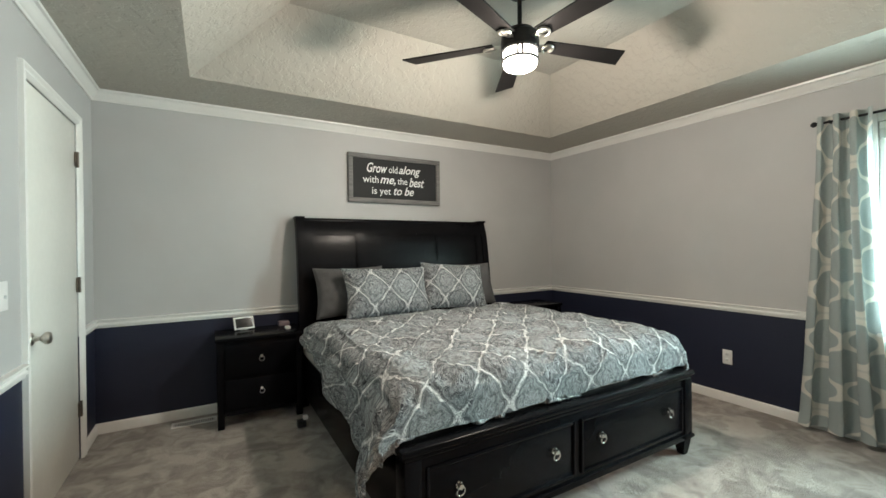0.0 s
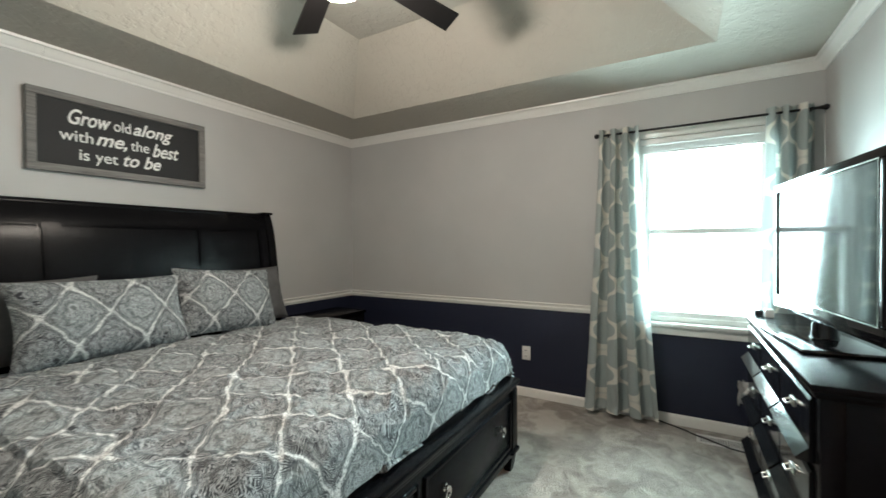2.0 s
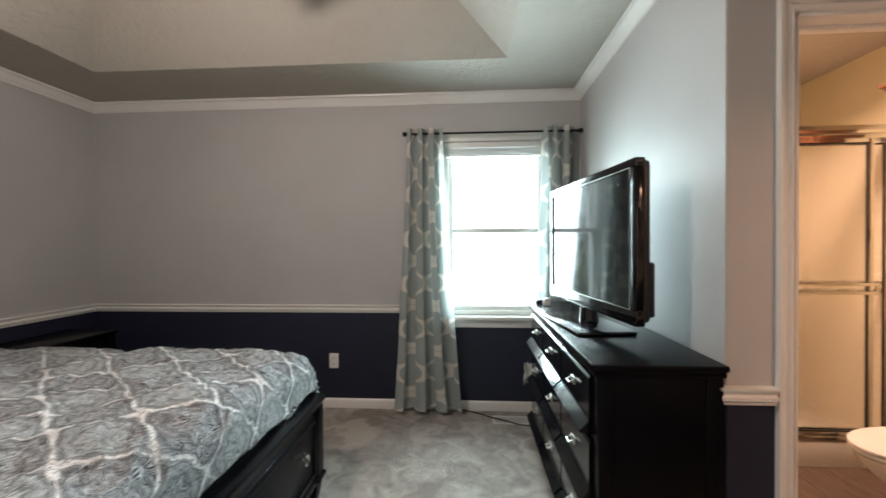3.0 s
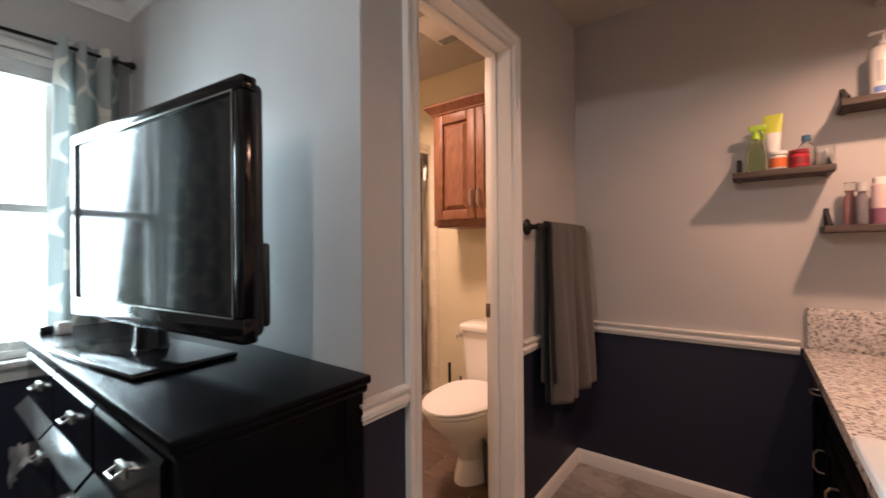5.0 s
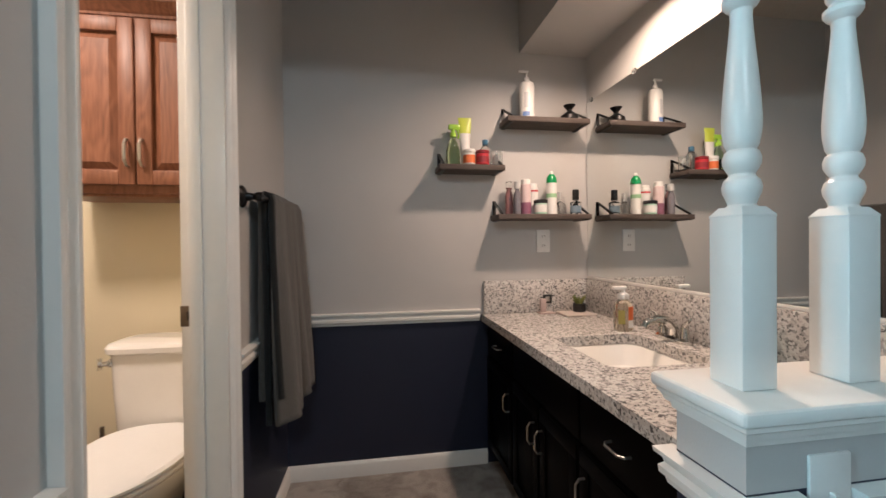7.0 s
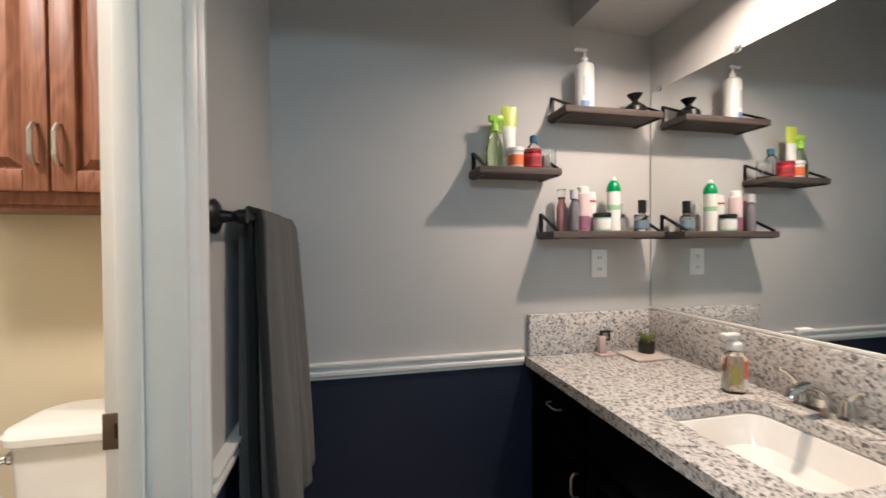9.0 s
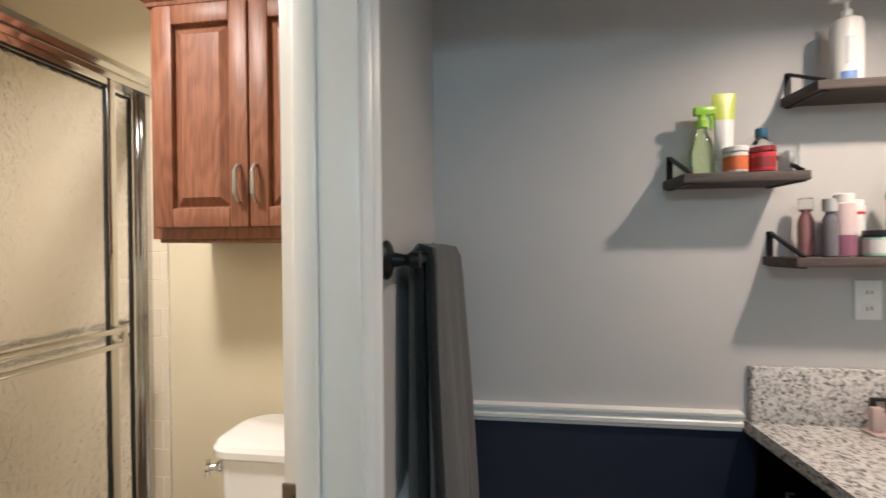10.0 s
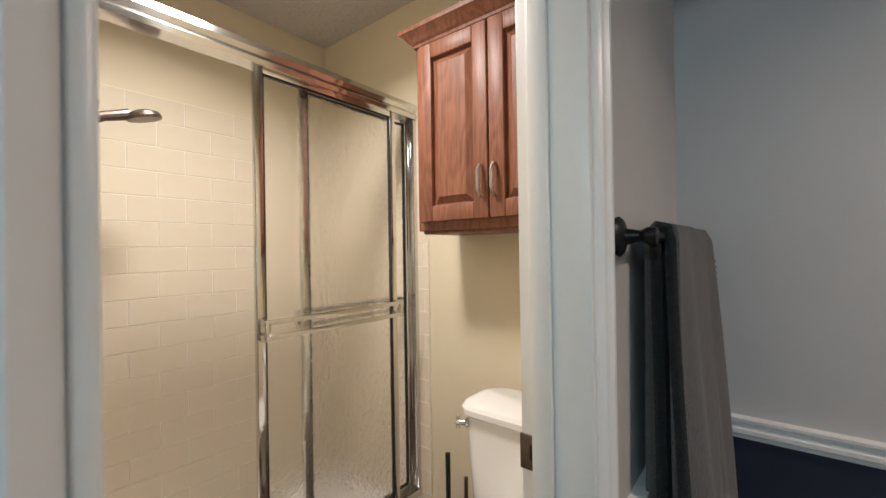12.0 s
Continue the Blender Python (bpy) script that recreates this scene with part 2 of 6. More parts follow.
def glowing(name, colour, strength):
    n = Nodes(name)
    return n.set(Base_Color=(0.9, 0.88, 0.84), Roughness=0.4, Emission_Color=colour, Emission_Strength=strength)


def leafage(name, a, b):
    n = Nodes(name)
    r = n.node("ShaderNodeNewGeometry", 8)
    return n.set(Base_Color=n.mix(r, a, b), Roughness=0.6)


GREY_WALL, NAVY = (0.45, 0.445, 0.437), (0.0085, 0.0115, 0.030)
M_WALL = wall_paint("grey_and_navy_paint", GREY_WALL, NAVY)
M_CREAM = wall_paint("cream_paint", (0.66, 0.59, 0.41))
M_CEIL = ceiling_plaster("knockdown_plaster", (0.47, 0.44, 0.385))
M_TRIM = plain("white_trim_paint", (0.74, 0.73, 0.70), 0.32, 0, 40, 0.03, 0.03)
M_DOOR = plain("white_door_paint", (0.70, 0.69, 0.64), 0.4, 0, 30, 0.05, 0.04)
M_CARPET = carpet()
M_BLACK = black_lacquer("black_lacquered_wood")
M_ESPRESSO = black_lacquer("espresso_cabinet_wood", (0.0016, 0.0012, 0.0011), 0.42, 0.045)
M_OAK = oak()
M_SHELF = rustic_wood("weathered_shelf_wood", (0.030, 0.022, 0.018), (0.085, 0.066, 0.057))
M_GREYFRAME = rustic_wood("grey_washed_wood", (0.11, 0.105, 0.10), (0.24, 0.235, 0.225))
M_PLANK = rustic_wood("brown_floor_plank", (0.055, 0.034, 0.024), (0.14, 0.088, 0.062), (4, 30, 30))
M_GRANITE = granite()
M_DAMASK = damask()
M_TRELLIS = trellis()
M_TOWEL = terry("grey_terry", (0.082, 0.077, 0.068), 0.22)
M_TOWEL_DARK = terry("charcoal_terry", (0.008, 0.010, 0.011), 0.08)
M_PINKBAND = terry("mauve_woven_band", (0.17, 0.11, 0.10))
M_PILLOW = plain("charcoal_pillow_cotton", (0.085, 0.083, 0.085), 0.9, 0, 300, 0.2, 0.4)
M_SHEET = plain("white_mattress_ticking", (0.5, 0.49, 0.47), 0.9, 0, 200, 0.08, 0.3)
M_CHROME = plain("polished_chrome", (0.66, 0.65, 0.62), 0.12, 1.0, 30, 0.04, 0.01)
M_NICKEL = plain("brushed_nickel", (0.56, 0.54, 0.50), 0.3, 1.0, 140, 0.08, 0.05)
M_BRONZE = plain("aged_bronze", (0.16, 0.13, 0.105), 0.38, 0.9, 60, 0.2, 0.05)
M_BLACKMETAL = plain("black_metal", (0.012, 0.012, 0.013), 0.38, 0.6, 90, 0.2, 0.05)
M_BLACKPLASTIC = plain("black_plastic", (0.010, 0.010, 0.011), 0.32, 0, 200, 0.1, 0.04)
M_GLOSSBLACK = plain("gloss_black_plastic", (0.006, 0.006, 0.007), 0.12, 0, 100, 0.1, 0.0)
M_SCREEN = plain("dark_screen_glass", (0.006, 0.006, 0.007), 0.085, 0, 10, 0.05, 0.0)
for glossy in (M_SCREEN, M_GLOSSBLACK):
    glossy.node_tree.nodes["Principled BSDF"].inputs["Specular IOR Level"].default_value = 0.4
M_WHITEPLASTIC = plain("white_plastic", (0.72, 0.71, 0.69), 0.35, 0, 100, 0.03, 0.02)
M_PORCELAIN = plain("white_porcelain", (0.78, 0.76, 0.72), 0.10, 0, 20, 0.02, 0.0, 0.3)
M_TILE = plain("cream_glazed_tile", (0.67, 0.60, 0.46), 0.16, 0, 8, 0.03, 0.03)
M_GROUT = plain("pale_grout", (0.86, 0.82, 0.74), 0.9, 0, 150, 0.08, 0.3)
M_MIRROR = plain("mirror_silver", (0.86, 0.88, 0.87), 0.02, 1.0, 5, 0.0, 0.0)
M_PANE = glassy("window_glass", (0.97, 1.0, 0.99), 0.0)
M_FROST = glassy("rippled_shower_glass", (1.0, 1.0, 0.99), 0.16, 0.6, 1.2)
M_CLEAR = glassy("clear_bottle_plastic", (0.93, 0.95, 0.95), 0.05)
M_BOARD = plain("chalk_black_board", (0.012, 0.012, 0.013), 0.7, 0, 120, 0.25, 0.1)
M_LETTER = plain("white_lettering", (0.78, 0.78, 0.76), 0.6, 0, 100, 0.03, 0.0)
M_BLADE = black_lacquer("dark_fan_blade", (0.010, 0.009, 0.009), 0.36)
M_BOWL = glowing("lit_frosted_bowl", (1.0, 0.90, 0.74), 14.0)
M_LENS = glowing("lit_ceiling_lens", (1.0, 0.74, 0.50), 4.0)
M_GRASS = plain("lawn_grass", (0.09, 0.15, 0.04), 0.9, 0, 9, 0.35, 0.5)
M_BARK = plain("grey_bark", (0.11, 0.085, 0.065), 0.9, 0, 14, 0.3, 0.8)
M_LEAF = leafage("spring_leaves", (0.10, 0.16, 0.03), (0.22, 0.21, 0.05))


def colour(name, rgb, rough=0.4):
    if name not in MATS:
        MATS[name] = plain(name, rgb, rough, 0, 90, 0.06, 0.02)
    return MATS[name]


# ---- mesh helpers ----
def add_box(bm, x0, y0, z0, x1, y1, z1, r=0.0, seg=2, m=None):
    """A box between two corners, its edges rounded by r."""
    res = bmesh.ops.create_cube(bm, size=1.0)
    vs = res["verts"]
    for v in vs:
        v.co = Vector(((x0 + x1) / 2 + v.co.x * (x1 - x0), (y0 + y1) / 2 + v.co.y * (y1 - y0), (z0 + z1) / 2 + v.co.z * (z1 - z0)))
    if m is not None:
        for v in vs:
            v.co = m @ v.co
    if r > 0:
        r = min(r, 0.45 * min(abs(x1 - x0), abs(y1 - y0), abs(z1 - z0)))
        es = list({e for v in vs for e in v.link_edges})
        bmesh.ops.bevel(bm, geom=es, offset=r, segments=seg, profile=0.5, affect="EDGES")
    return bm


def boxmesh(x0, y0, z0, x1, y1, z1, r=0.0, seg=2, m=None):
    return add_box(bmesh.new(), x0, y0, z0, x1, y1, z1, r, seg, m)


def add_lathe(bm, profile, m=None, seg=24, cap=True):
    """Turns (radius, height) pairs about z."""
    m = m or Matrix()
    rings = []
    for r, z in profile:
        rings.append([bm.verts.new(m @ Vector((r * math.cos(2 * math.pi * k / seg), r * math.sin(2 * math.pi * k / seg), z))) for k in range(seg)])
    for a, b in zip(rings, rings[1:]):
        for k in range(seg):
            bm.faces.new((a[k], a[(k + 1) % seg], b[(k + 1) % seg], b[k]))
    if cap:
        bm.faces.new(list(reversed(rings[0])))
        bm.faces.new(rings[-1])
    return bm


def lathe(profile, m=None, seg=24):
    return add_lathe(bmesh.new(), profile, m, seg)


def add_tube(bm, pts, r, seg=10):
    """A round rod along points; r is one radius or one for each point."""
    pts = [Vector(p) for p in pts]
    rs = r if isinstance(r, (list, tuple)) else [r] * len(pts)
    rings, side = [], None
    for i, p in enumerate(pts):
        d = (pts[min(i + 1, len(pts) - 1)] - pts[max(i - 1, 0)]).normalized()
        if side is None:
            side = d.orthogonal().normalized()
        side = (side - d * side.dot(d)).normalized()
        up = d.cross(side)
        rings.append([bm.verts.new(p + rs[i] * (math.cos(2 * math.pi * k / seg) * side + math.sin(2 * math.pi * k / seg) * up)) for k in range(seg)])
    for a, b in zip(rings, rings[1:]):
        for k in range(seg):
            bm.faces.new((a[k], a[(k + 1) % seg], b[(k + 1) % seg], b[k]))
    bm.faces.new(list(reversed(rings[0])))
    bm.faces.new(rings[-1])
    return bm


def tube(pts, r, seg=10):
    return add_tube(bmesh.new(), pts, r, seg)


def add_strip(bm, section, path, closed_section=True):
    """Sweeps a section of (out, up) pairs along a level path of (point, outward vector) pairs: mouldings."""
    rings = []
    for p, out in path:
        rings.append([bm.verts.new(Vector(p) + Vector(out) * a + Vector((0, 0, b))) for a, b in section])
    n = len(section)
    for a, b in zip(rings, rings[1:]):
        for k in range(n if closed_section else n - 1):
            bm.faces.new((a[k], a[(k + 1) % n], b[(k + 1) % n], b[k]))
    bm.faces.new(list(reversed(rings[0])))
    bm.faces.new(rings[-1])
    return bm


def sheet(fn, nu, nv, uv=None):
    """A grid surface: fn(u, v) gives the place, uv(u, v) the cloth's own coordinates in metres."""
    bm = bmesh.new()
    layer = bm.loops.layers.uv.new("UVMap")
    vs = [[bm.verts.new(fn(i / nu, j / nv)) for j in range(nv + 1)] for i in range(nu + 1)]
    for i in range(nu):
        for j in range(nv):
            f = bm.faces.new((vs[i][j], vs[i + 1][j], vs[i + 1][j + 1], vs[i][j + 1]))
            if uv:
                for loop, (a, b) in zip(f.loops, ((i, j), (i + 1, j), (i + 1, j + 1), (i, j + 1))):
                    loop[layer].uv = uv(a / nu, b / nv)
    return bm


def finish(name, bm, material):
    bmesh.ops.recalc_face_normals(bm, faces=bm.faces[:])
    for f in bm.faces:
        f.smooth = True
    for e in bm.edges:
        if len(e.link_faces) == 2 and e.calc_face_angle(0) > radians(26):
            e.smooth = False
    me = bpy.data.meshes.new(name)
    bm.to_mesh(me)
    bm.free()
    me.materials.append(material)
    return me


def thing(name, base, label, category, group="", kind=""):
    """An Empty at the thing's base, which parents its parts."""
    ob = new(name)
    ob.location = base
    ob.empty_display_size = 0.1
    return tagged(ob, label, category, group, kind)


def root_of(ob):
    at = Vector((0, 0, 0))
    while ob is not None:
        at = at + ob.location
        ob = ob.parent
    return at


def part(name, bm, material, parent, label=""):
    """One mesh under a thing or a part; the bmesh is in world coordinates."""
    at = root_of(parent)
    for v in bm.verts:
        v.co -= at
    ob = new(name, finish(name, bm, material))
    ob.parent = parent
    return tagged(ob, label)


def solo(name, bm, material, label, category, group="", kind=""):
    """A thing of one mesh, in world coordinates, with its origin at its base."""
    lo = Vector([min(v.co[i] for v in bm.verts) for i in range(3)])
    hi = Vector([max(v.co[i] for v in bm.verts) for i in range(3)])
    at = Vector(((lo.x + hi.x) / 2, (lo.y + hi.y) / 2, lo.z))
    for v in bm.verts:
        v.co -= at
    ob = new(name, finish(name, bm, material))
    ob.location = at
    return tagged(ob, label, category, group, kind)


def setting(name, bm, material, label, category):
    """A piece of the setting, in world coordinates."""
    return tagged(new(name, finish(name, bm, material)), label, category, "", "structure")


def bump_noise(p, scale):
    return noise.noise(Vector(p) * scale)


# ---- the shell of the rooms ----
XW, XE, YN, YTV, YS, XP, XM = -0.87, 3.50, 3.55, -0.30, -1.86, 1.77, 0.24
CEIL, BATHCEIL, TH = 2.415, 2.40, 0.12
D0, D1, DTOP = -1.10, -0.511, 2.0           # toilet room doorway
W0, W1, WZ0, WZ1 = -0.06, 0.72, 0.725, 2.05    # window
XT = 1.878                                     # toilet room face of the doorway wall
V0, V1, VTOP = 2.345, 3.172, 2.07              # white door in the west wall

setting("floor", boxmesh(XW - TH, -2.0, -0.12, XE + TH, YN + TH, 0.0), M_CARPET, "taupe cut-pile carpet with brushed footmarks", "carpet")
tile_floor = setting("floor_toilet_room", boxmesh(XP + 0.03, YS, 0.0005, 2.83, -0.42, 0.004), M_GROUT, "brown wood-look plank floor of the toilet room", "floor")
setting("wall_north", boxmesh(XW - TH, YN, 0, XE + TH, YN + TH, 2.9), M_WALL, "grey painted wall with navy below the chair rail", "wall")

bm = bmesh.new()
add_box(bm, XE, W1, 0, XE + TH, YN, 2.9)
add_box(bm, XE, -2.0, 0, XE + TH, W0, 2.9)
add_box(bm, XE, W0, 0, XE + TH, W1, WZ0)
add_box(bm, XE, W0, WZ1, XE + TH, W1, 2.9)
setting("wall_east", bm, M_WALL, "grey and navy wall with the window opening", "wall")

bm = bmesh.new()
add_box(bm, XW - TH, V1, 0, XW, YN, 2.9)
add_box(bm, XW - TH, -1.12, 0, XW, V0, 2.9)
add_box(bm, XW - TH, V0, VTOP, XW, V1, 2.9)
setting("wall_west", bm, M_WALL, "grey and navy wall with a white door", "wall")

setting("wall_television", boxmesh(XP + 0.002, -0.36, 0, XE, YTV, 2.9), M_WALL, "grey and navy wall behind the dresser", "wall")
setting("wall_entry", boxmesh(XW, -1.12, 0, 0.12, -1.0, 2.9), M_WALL, "plain grey and navy wall closing the bedroom", "wall")
setting("wall_vanity", boxmesh(0.12, YS, 0, XM, -0.33, 2.9), M_WALL, "grey wall behind the vanity mirror", "wall")
bm = bmesh.new()
add_box(bm, 0.12, YS - TH, 0, 1.83, YS, 2.9)
setting("wall_south", bm, M_WALL, "grey and navy wall carrying the three shelves", "wall")
bm = bmesh.new()
add_box(bm, XP, D1, 0, 1.83, -0.362, 2.9)
add_box(bm, XP, -0.362, 0, 1.83, YTV - 0.004, 2.9)
add_box(bm, XP, YS, 0, 1.83, D0, 2.9)
add_box(bm, XP, D0, DTOP, 1.83, D1, 2.9)
setting("wall_towel", bm, M_WALL, "grey and navy wall with the toilet room doorway", "wall")
bm = bmesh.new()
add_box(bm, 1.832, D1, 0, XT, -0.36, 2.9)
add_box(bm, 1.832, YS, 0, XT, D0, 2.9)
add_box(bm, 1.832, D0, DTOP, XT, D1, 2.9)
add_box(bm, 1.832, YS - TH, 0, XE, YS, 2.9)
add_box(bm, XT, -0.42, 0, XE, -0.362, 2.9)
add_box(bm, XE - 0.004, YS, 0.0, XE - 0.0005, -0.42, 2.9)
setting("wall_toilet_room", bm, M_CREAM, "cream painted walls of the toilet room", "wall")

# tray ceiling of the bedroom: flat border, four slopes, raised middle
T0, T1, U0, U1, UZ = (-0.262, 0.29), (2.927, 2.985), (0.28, 0.82), (2.47, 2.51), 2.80
bm = bmesh.new()


def ring(x0, y0, x1, y1, z):
    return [bm.verts.new(c) for c in ((x0, y0, z), (x1, y0, z), (x1, y1, z), (x0, y1, z))]


ra = ring(XW - 0.05, YTV - 0.03, XE + 0.05, YN + 0.05, CEIL)
rb = ring(*T0, *T1, CEIL)
rc = ring(*U0, *U1, UZ)
for a, b in ((ra, rb), (rb, rc)):
    for k in range(4):
        bm.faces.new((a[k], a[(k + 1) % 4], b[(k + 1) % 4], b[k]))
bm.faces.new(rc)
top = ring(XW - 0.05, YTV - 0.03, XE + 0.05, YN + 0.05, UZ + 0.12)
for k in range(4):
    bm.faces.new((ra[k], ra[(k + 1) % 4], top[(k + 1) % 4], top[k]))
bm.faces.new(top)
setting("ceiling", bm, M_CEIL, "cream knockdown-textured tray ceiling", "ceiling")
bm = bmesh.new()
add_box(bm, XW, -1.12, BATHCEIL, 0.12, YTV - 0.034, 2.9)
add_box(bm, 0.12, -1.12, BATHCEIL, XP, -0.431, 2.9)
add_box(bm, XP, YS - TH, BATHCEIL, XE, -0.36, 2.9)
add_box(bm, 0.12, YS, BATHCEIL, XP, -1.12, 2.9)
setting("ceiling_bath", bm, M_CEIL, "low textured ceiling over vanity and toilet", "ceiling")
setting("header_beam", boxmesh(XM, -0.43, 2.085, XP, YTV - 0.006, 2.9), M_WALL, "grey dropped header between bedroom and vanity", "header")
setting("soffit", boxmesh(XM, YS, 2.095, 0.61, -0.432, BATHCEIL), wall_paint("soffit_paint", GREY_WALL), "boxed soffit above the vanity", "soffit")

# ---- mouldings ----
CROWN = [(0, -0.072), (0.010, -0.072), (0.014, -0.060), (0.022, -0.052), (0.034, -0.030), (0.046, -0.018), (0.058, -0.014), (0.060, 0.0), (0, 0)]
RAIL = [(0, 0), (0.010, 0.002), (0.013, 0.012), (0.020, 0.018), (0.021, 0.030), (0.014, 0.037), (0.016, 0.046), (0.026, 0.052), (0.027, 0.060), (0, 0.062)]
BASE = [(0, 0), (0.013, 0), (0.013, 0.056), (0.009, 0.066), (0.004, 0.073), (0, 0.073)]


def moulding(name, section, z, corners, outs, label, category):
    """outs: for each corner the outward vector, already mitred."""
    b = bmesh.new()
    add_strip(b, section, [((x, y, z), (ox, oy, 0)) for (x, y), (ox, oy) in zip(corners, outs)])
    return setting(name, b, M_TRIM, label, category)


moulding("trim_crown", CROWN, CEIL - 0.002, [(XW, -1.0), (XW, YN), (1.02, YN)], [(1, 0), (1, -1), (0, -1)], "white crown moulding below the ceiling", "crown moulding")
moulding("trim_crown_east", CROWN, CEIL - 0.003, [(1.021, YN), (XE, YN), (XE, YTV), (XP, YTV)], [(0, -1), (-1, -1), (-1, 1), (0, 1)], "white crown moulding below the ceiling", "crown moulding")
RZ, RZS = 0.742, 0.727
moulding("trim_chair_rail_west", RAIL, RZ, [(XW, -1.0), (XW, V0 - 0.058)], [(1, 0), (1, 0)], "white moulded chair rail", "chair rail")
moulding("trim_chair_rail_north", RAIL, RZ, [(XW, V1 + 0.058), (XW, YN), (XE, YN), (XE, W1 + 0.06)], [(1, 0), (1, -1), (-1, -1), (-1, 0)], "white moulded chair rail", "chair rail")
moulding("trim_chair_rail_corner", RAIL, RZ, [(XE - 0.1, YTV), (XP, YTV), (XP, D1 + 0.059)], [(0, 1), (-1, 1), (-1, 0)], "white moulded chair rail round the corner", "chair rail")
moulding("trim_chair_rail_south", RAIL, RZS, [(XP, D0 - 0.06), (XP, YS), (0.835, YS)], [(-1, 0), (-1, 1), (0, 1)], "white moulded chair rail", "chair rail")
moulding("baseboard_west", BASE, 0, [(XW, -1.0), (XW, V0 - 0.058)], [(1, 0), (1, 0)], "white baseboard", "baseboard")
moulding("baseboard_north", BASE, 0, [(XW, V1 + 0.058), (XW, YN), (XE, YN), (XE, YTV), (XP, YTV), (XP, D1 + 0.059)],
         [(1, 0), (1, -1), (-1, -1), (-1, 1), (-1, 1), (-1, 0)], "white baseboard", "baseboard")
moulding("baseboard_south", BASE, 0, [(XP, D0 - 0.06), (XP, YS), (0.80, YS)], [(-1, 0), (-1, 1), (0, 1)], "white baseboard", "baseboard")


def casing(name, axis, plane, out, a0, a1, top, width, label):
    """Door casing: two legs and a head with a fluted face, round an opening in a wall."""
    b = bmesh.new()
    prof = [(0, 0.0), (0.15, 0.012), (0.3, 0.017), (0.5, 0.011), (0.62, 0.013), (0.8, 0.020), (0.97, 0.020), (1.0, 0.0)]

    def run(p0, p1, away0, away1):
        rows = []
        for (pa, pz), (wa, wz) in ((p0, away0), (p1, away1)):
            row = []
            for f, d in prof:
                u, z = pa + wa * f * width, pz + wz * f * width
                row.append(b.verts.new((plane + out * d, u, z) if axis == "x" else (u, plane + out * d, z)))
            rows.append(row)
        for k in range(len(prof) - 1):
            b.faces.new((rows[0][k], rows[0][k + 1], rows[1][k + 1], rows[1][k]))
        for row in rows:
            b.faces.new(row)

    run((a0, 0), (a0, top), (-1, 0), (-1, 1))
    run((a0, top), (a1, top), (-1, 1), (1, 1))
    run((a1, top), (a1, 0), (1, 1), (1, 0))
    return setting(name, b, M_TRIM, label, "door casing")


casing("trim_casing_toilet_room", "x", XP, -1, D0, D1, DTOP, 0.057, "white moulded casing round the toilet room doorway")
casing("trim_casing_inner", "x", XT, 1, D0, D1, DTOP, 0.057, "white moulded casing inside the toilet room")
casing("trim_casing_west_door", "x", XW, 1, V0, V1, VTOP, 0.055, "white casing round the closed door")

bm = bmesh.new()
add_box(bm, XP - 0.006, D0, 0, XT + 0.006, D0 + 0.014, DTOP, 0.003)
add_box(bm, XP - 0.006, D1 - 0.010, 0, XT + 0.006, D1, DTOP, 0.003)
add_box(bm, XP - 0.006, D0, DTOP - 0.014, XT + 0.006, D1, DTOP, 0.003)
add_box(bm, 1.825, D0 + 0.014, 0, 1.860, D0 + 0.026, DTOP - 0.012, 0.003)
add_box(bm, 1.825, D0 + 0.02, DTOP - 0.026, 1.860, D1 - 0.02, DTOP - 0.012, 0.003)
setting("trim_jamb", bm, M_TRIM, "white door jamb with stops", "door jamb")

# ---- window ----
win = thing("window_1", (XE + 0.06, (W0 + W1) / 2, WZ0), "white double-hung window with a raised blind", "window", "", "structure")
bm = bmesh.new()
for a0, a1, c0, c1 in ((W0, W0 + 0.03, WZ0, WZ1), (W1 - 0.03, W1, WZ0, WZ1), (W0 + 0.03, W1 - 0.03, WZ0, WZ0 + 0.035), (W0 + 0.03, W1 - 0.03, WZ1 - 0.03, WZ1)):
    add_box(bm, XE + 0.01, a0, c0, XE + TH - 0.005, a1, c1, 0.003)
part("window_frame", bm, M_TRIM, win)
for name, x0, c0, c1 in (("lower_sash", XE + 0.035, WZ0 + 0.035, 1.392), ("upper_sash", XE + 0.068, 1.356, WZ1 - 0.03)):
    bm = bmesh.new()
    y0, y1, s = W0 + 0.03, W1 - 0.03, 0.036
    for b in ((y0, c0, y0 + s, c1), (y1 - s, c0, y1, c1), (y0 + s, c0, y1 - s, c0 + s), (y0 + s, c1 - s, y1 - s, c1)):
        add_box(bm, x0, b[0], b[1], x0 + 0.03, b[2], b[3], 0.003)
    sash = part(name, bm, M_TRIM, win)
    pane = part("pane", boxmesh(x0 + 0.012, y0 + s, c0 + s, x0 + 0.017, y1 - s, c1 - s), M_PANE, sash)
    pane.visible_shadow = False
bm = boxmesh(XE - 0.055, W0 - 0.05, WZ0 - 0.028, XE + 0.02, W1 + 0.05, WZ0, 0.006)
add_box(bm, XE - 0.02, W0 - 0.03, WZ0 - 0.088, XE, W1 + 0.03, WZ0 - 0.028, 0.004)
part("window_sill", bm, M_TRIM, win)
bm = bmesh.new()
for a0, a1, c0, c1 in ((W0 - 0.055, W0, WZ0, WZ1 + 0.055), (W1, W1 + 0.055, WZ0, WZ1 + 0.055), (W0, W1, WZ1, WZ1 + 0.055)):
    add_box(bm, XE - 0.016, a0, c0, XE, a1, c1, 0.004)
part("window_casing", bm, M_TRIM, win)
blind = thing("window_blind", (XE + 0.02, 0.33, 1.965), "white slatted blind raised to the top of the window", "blind")
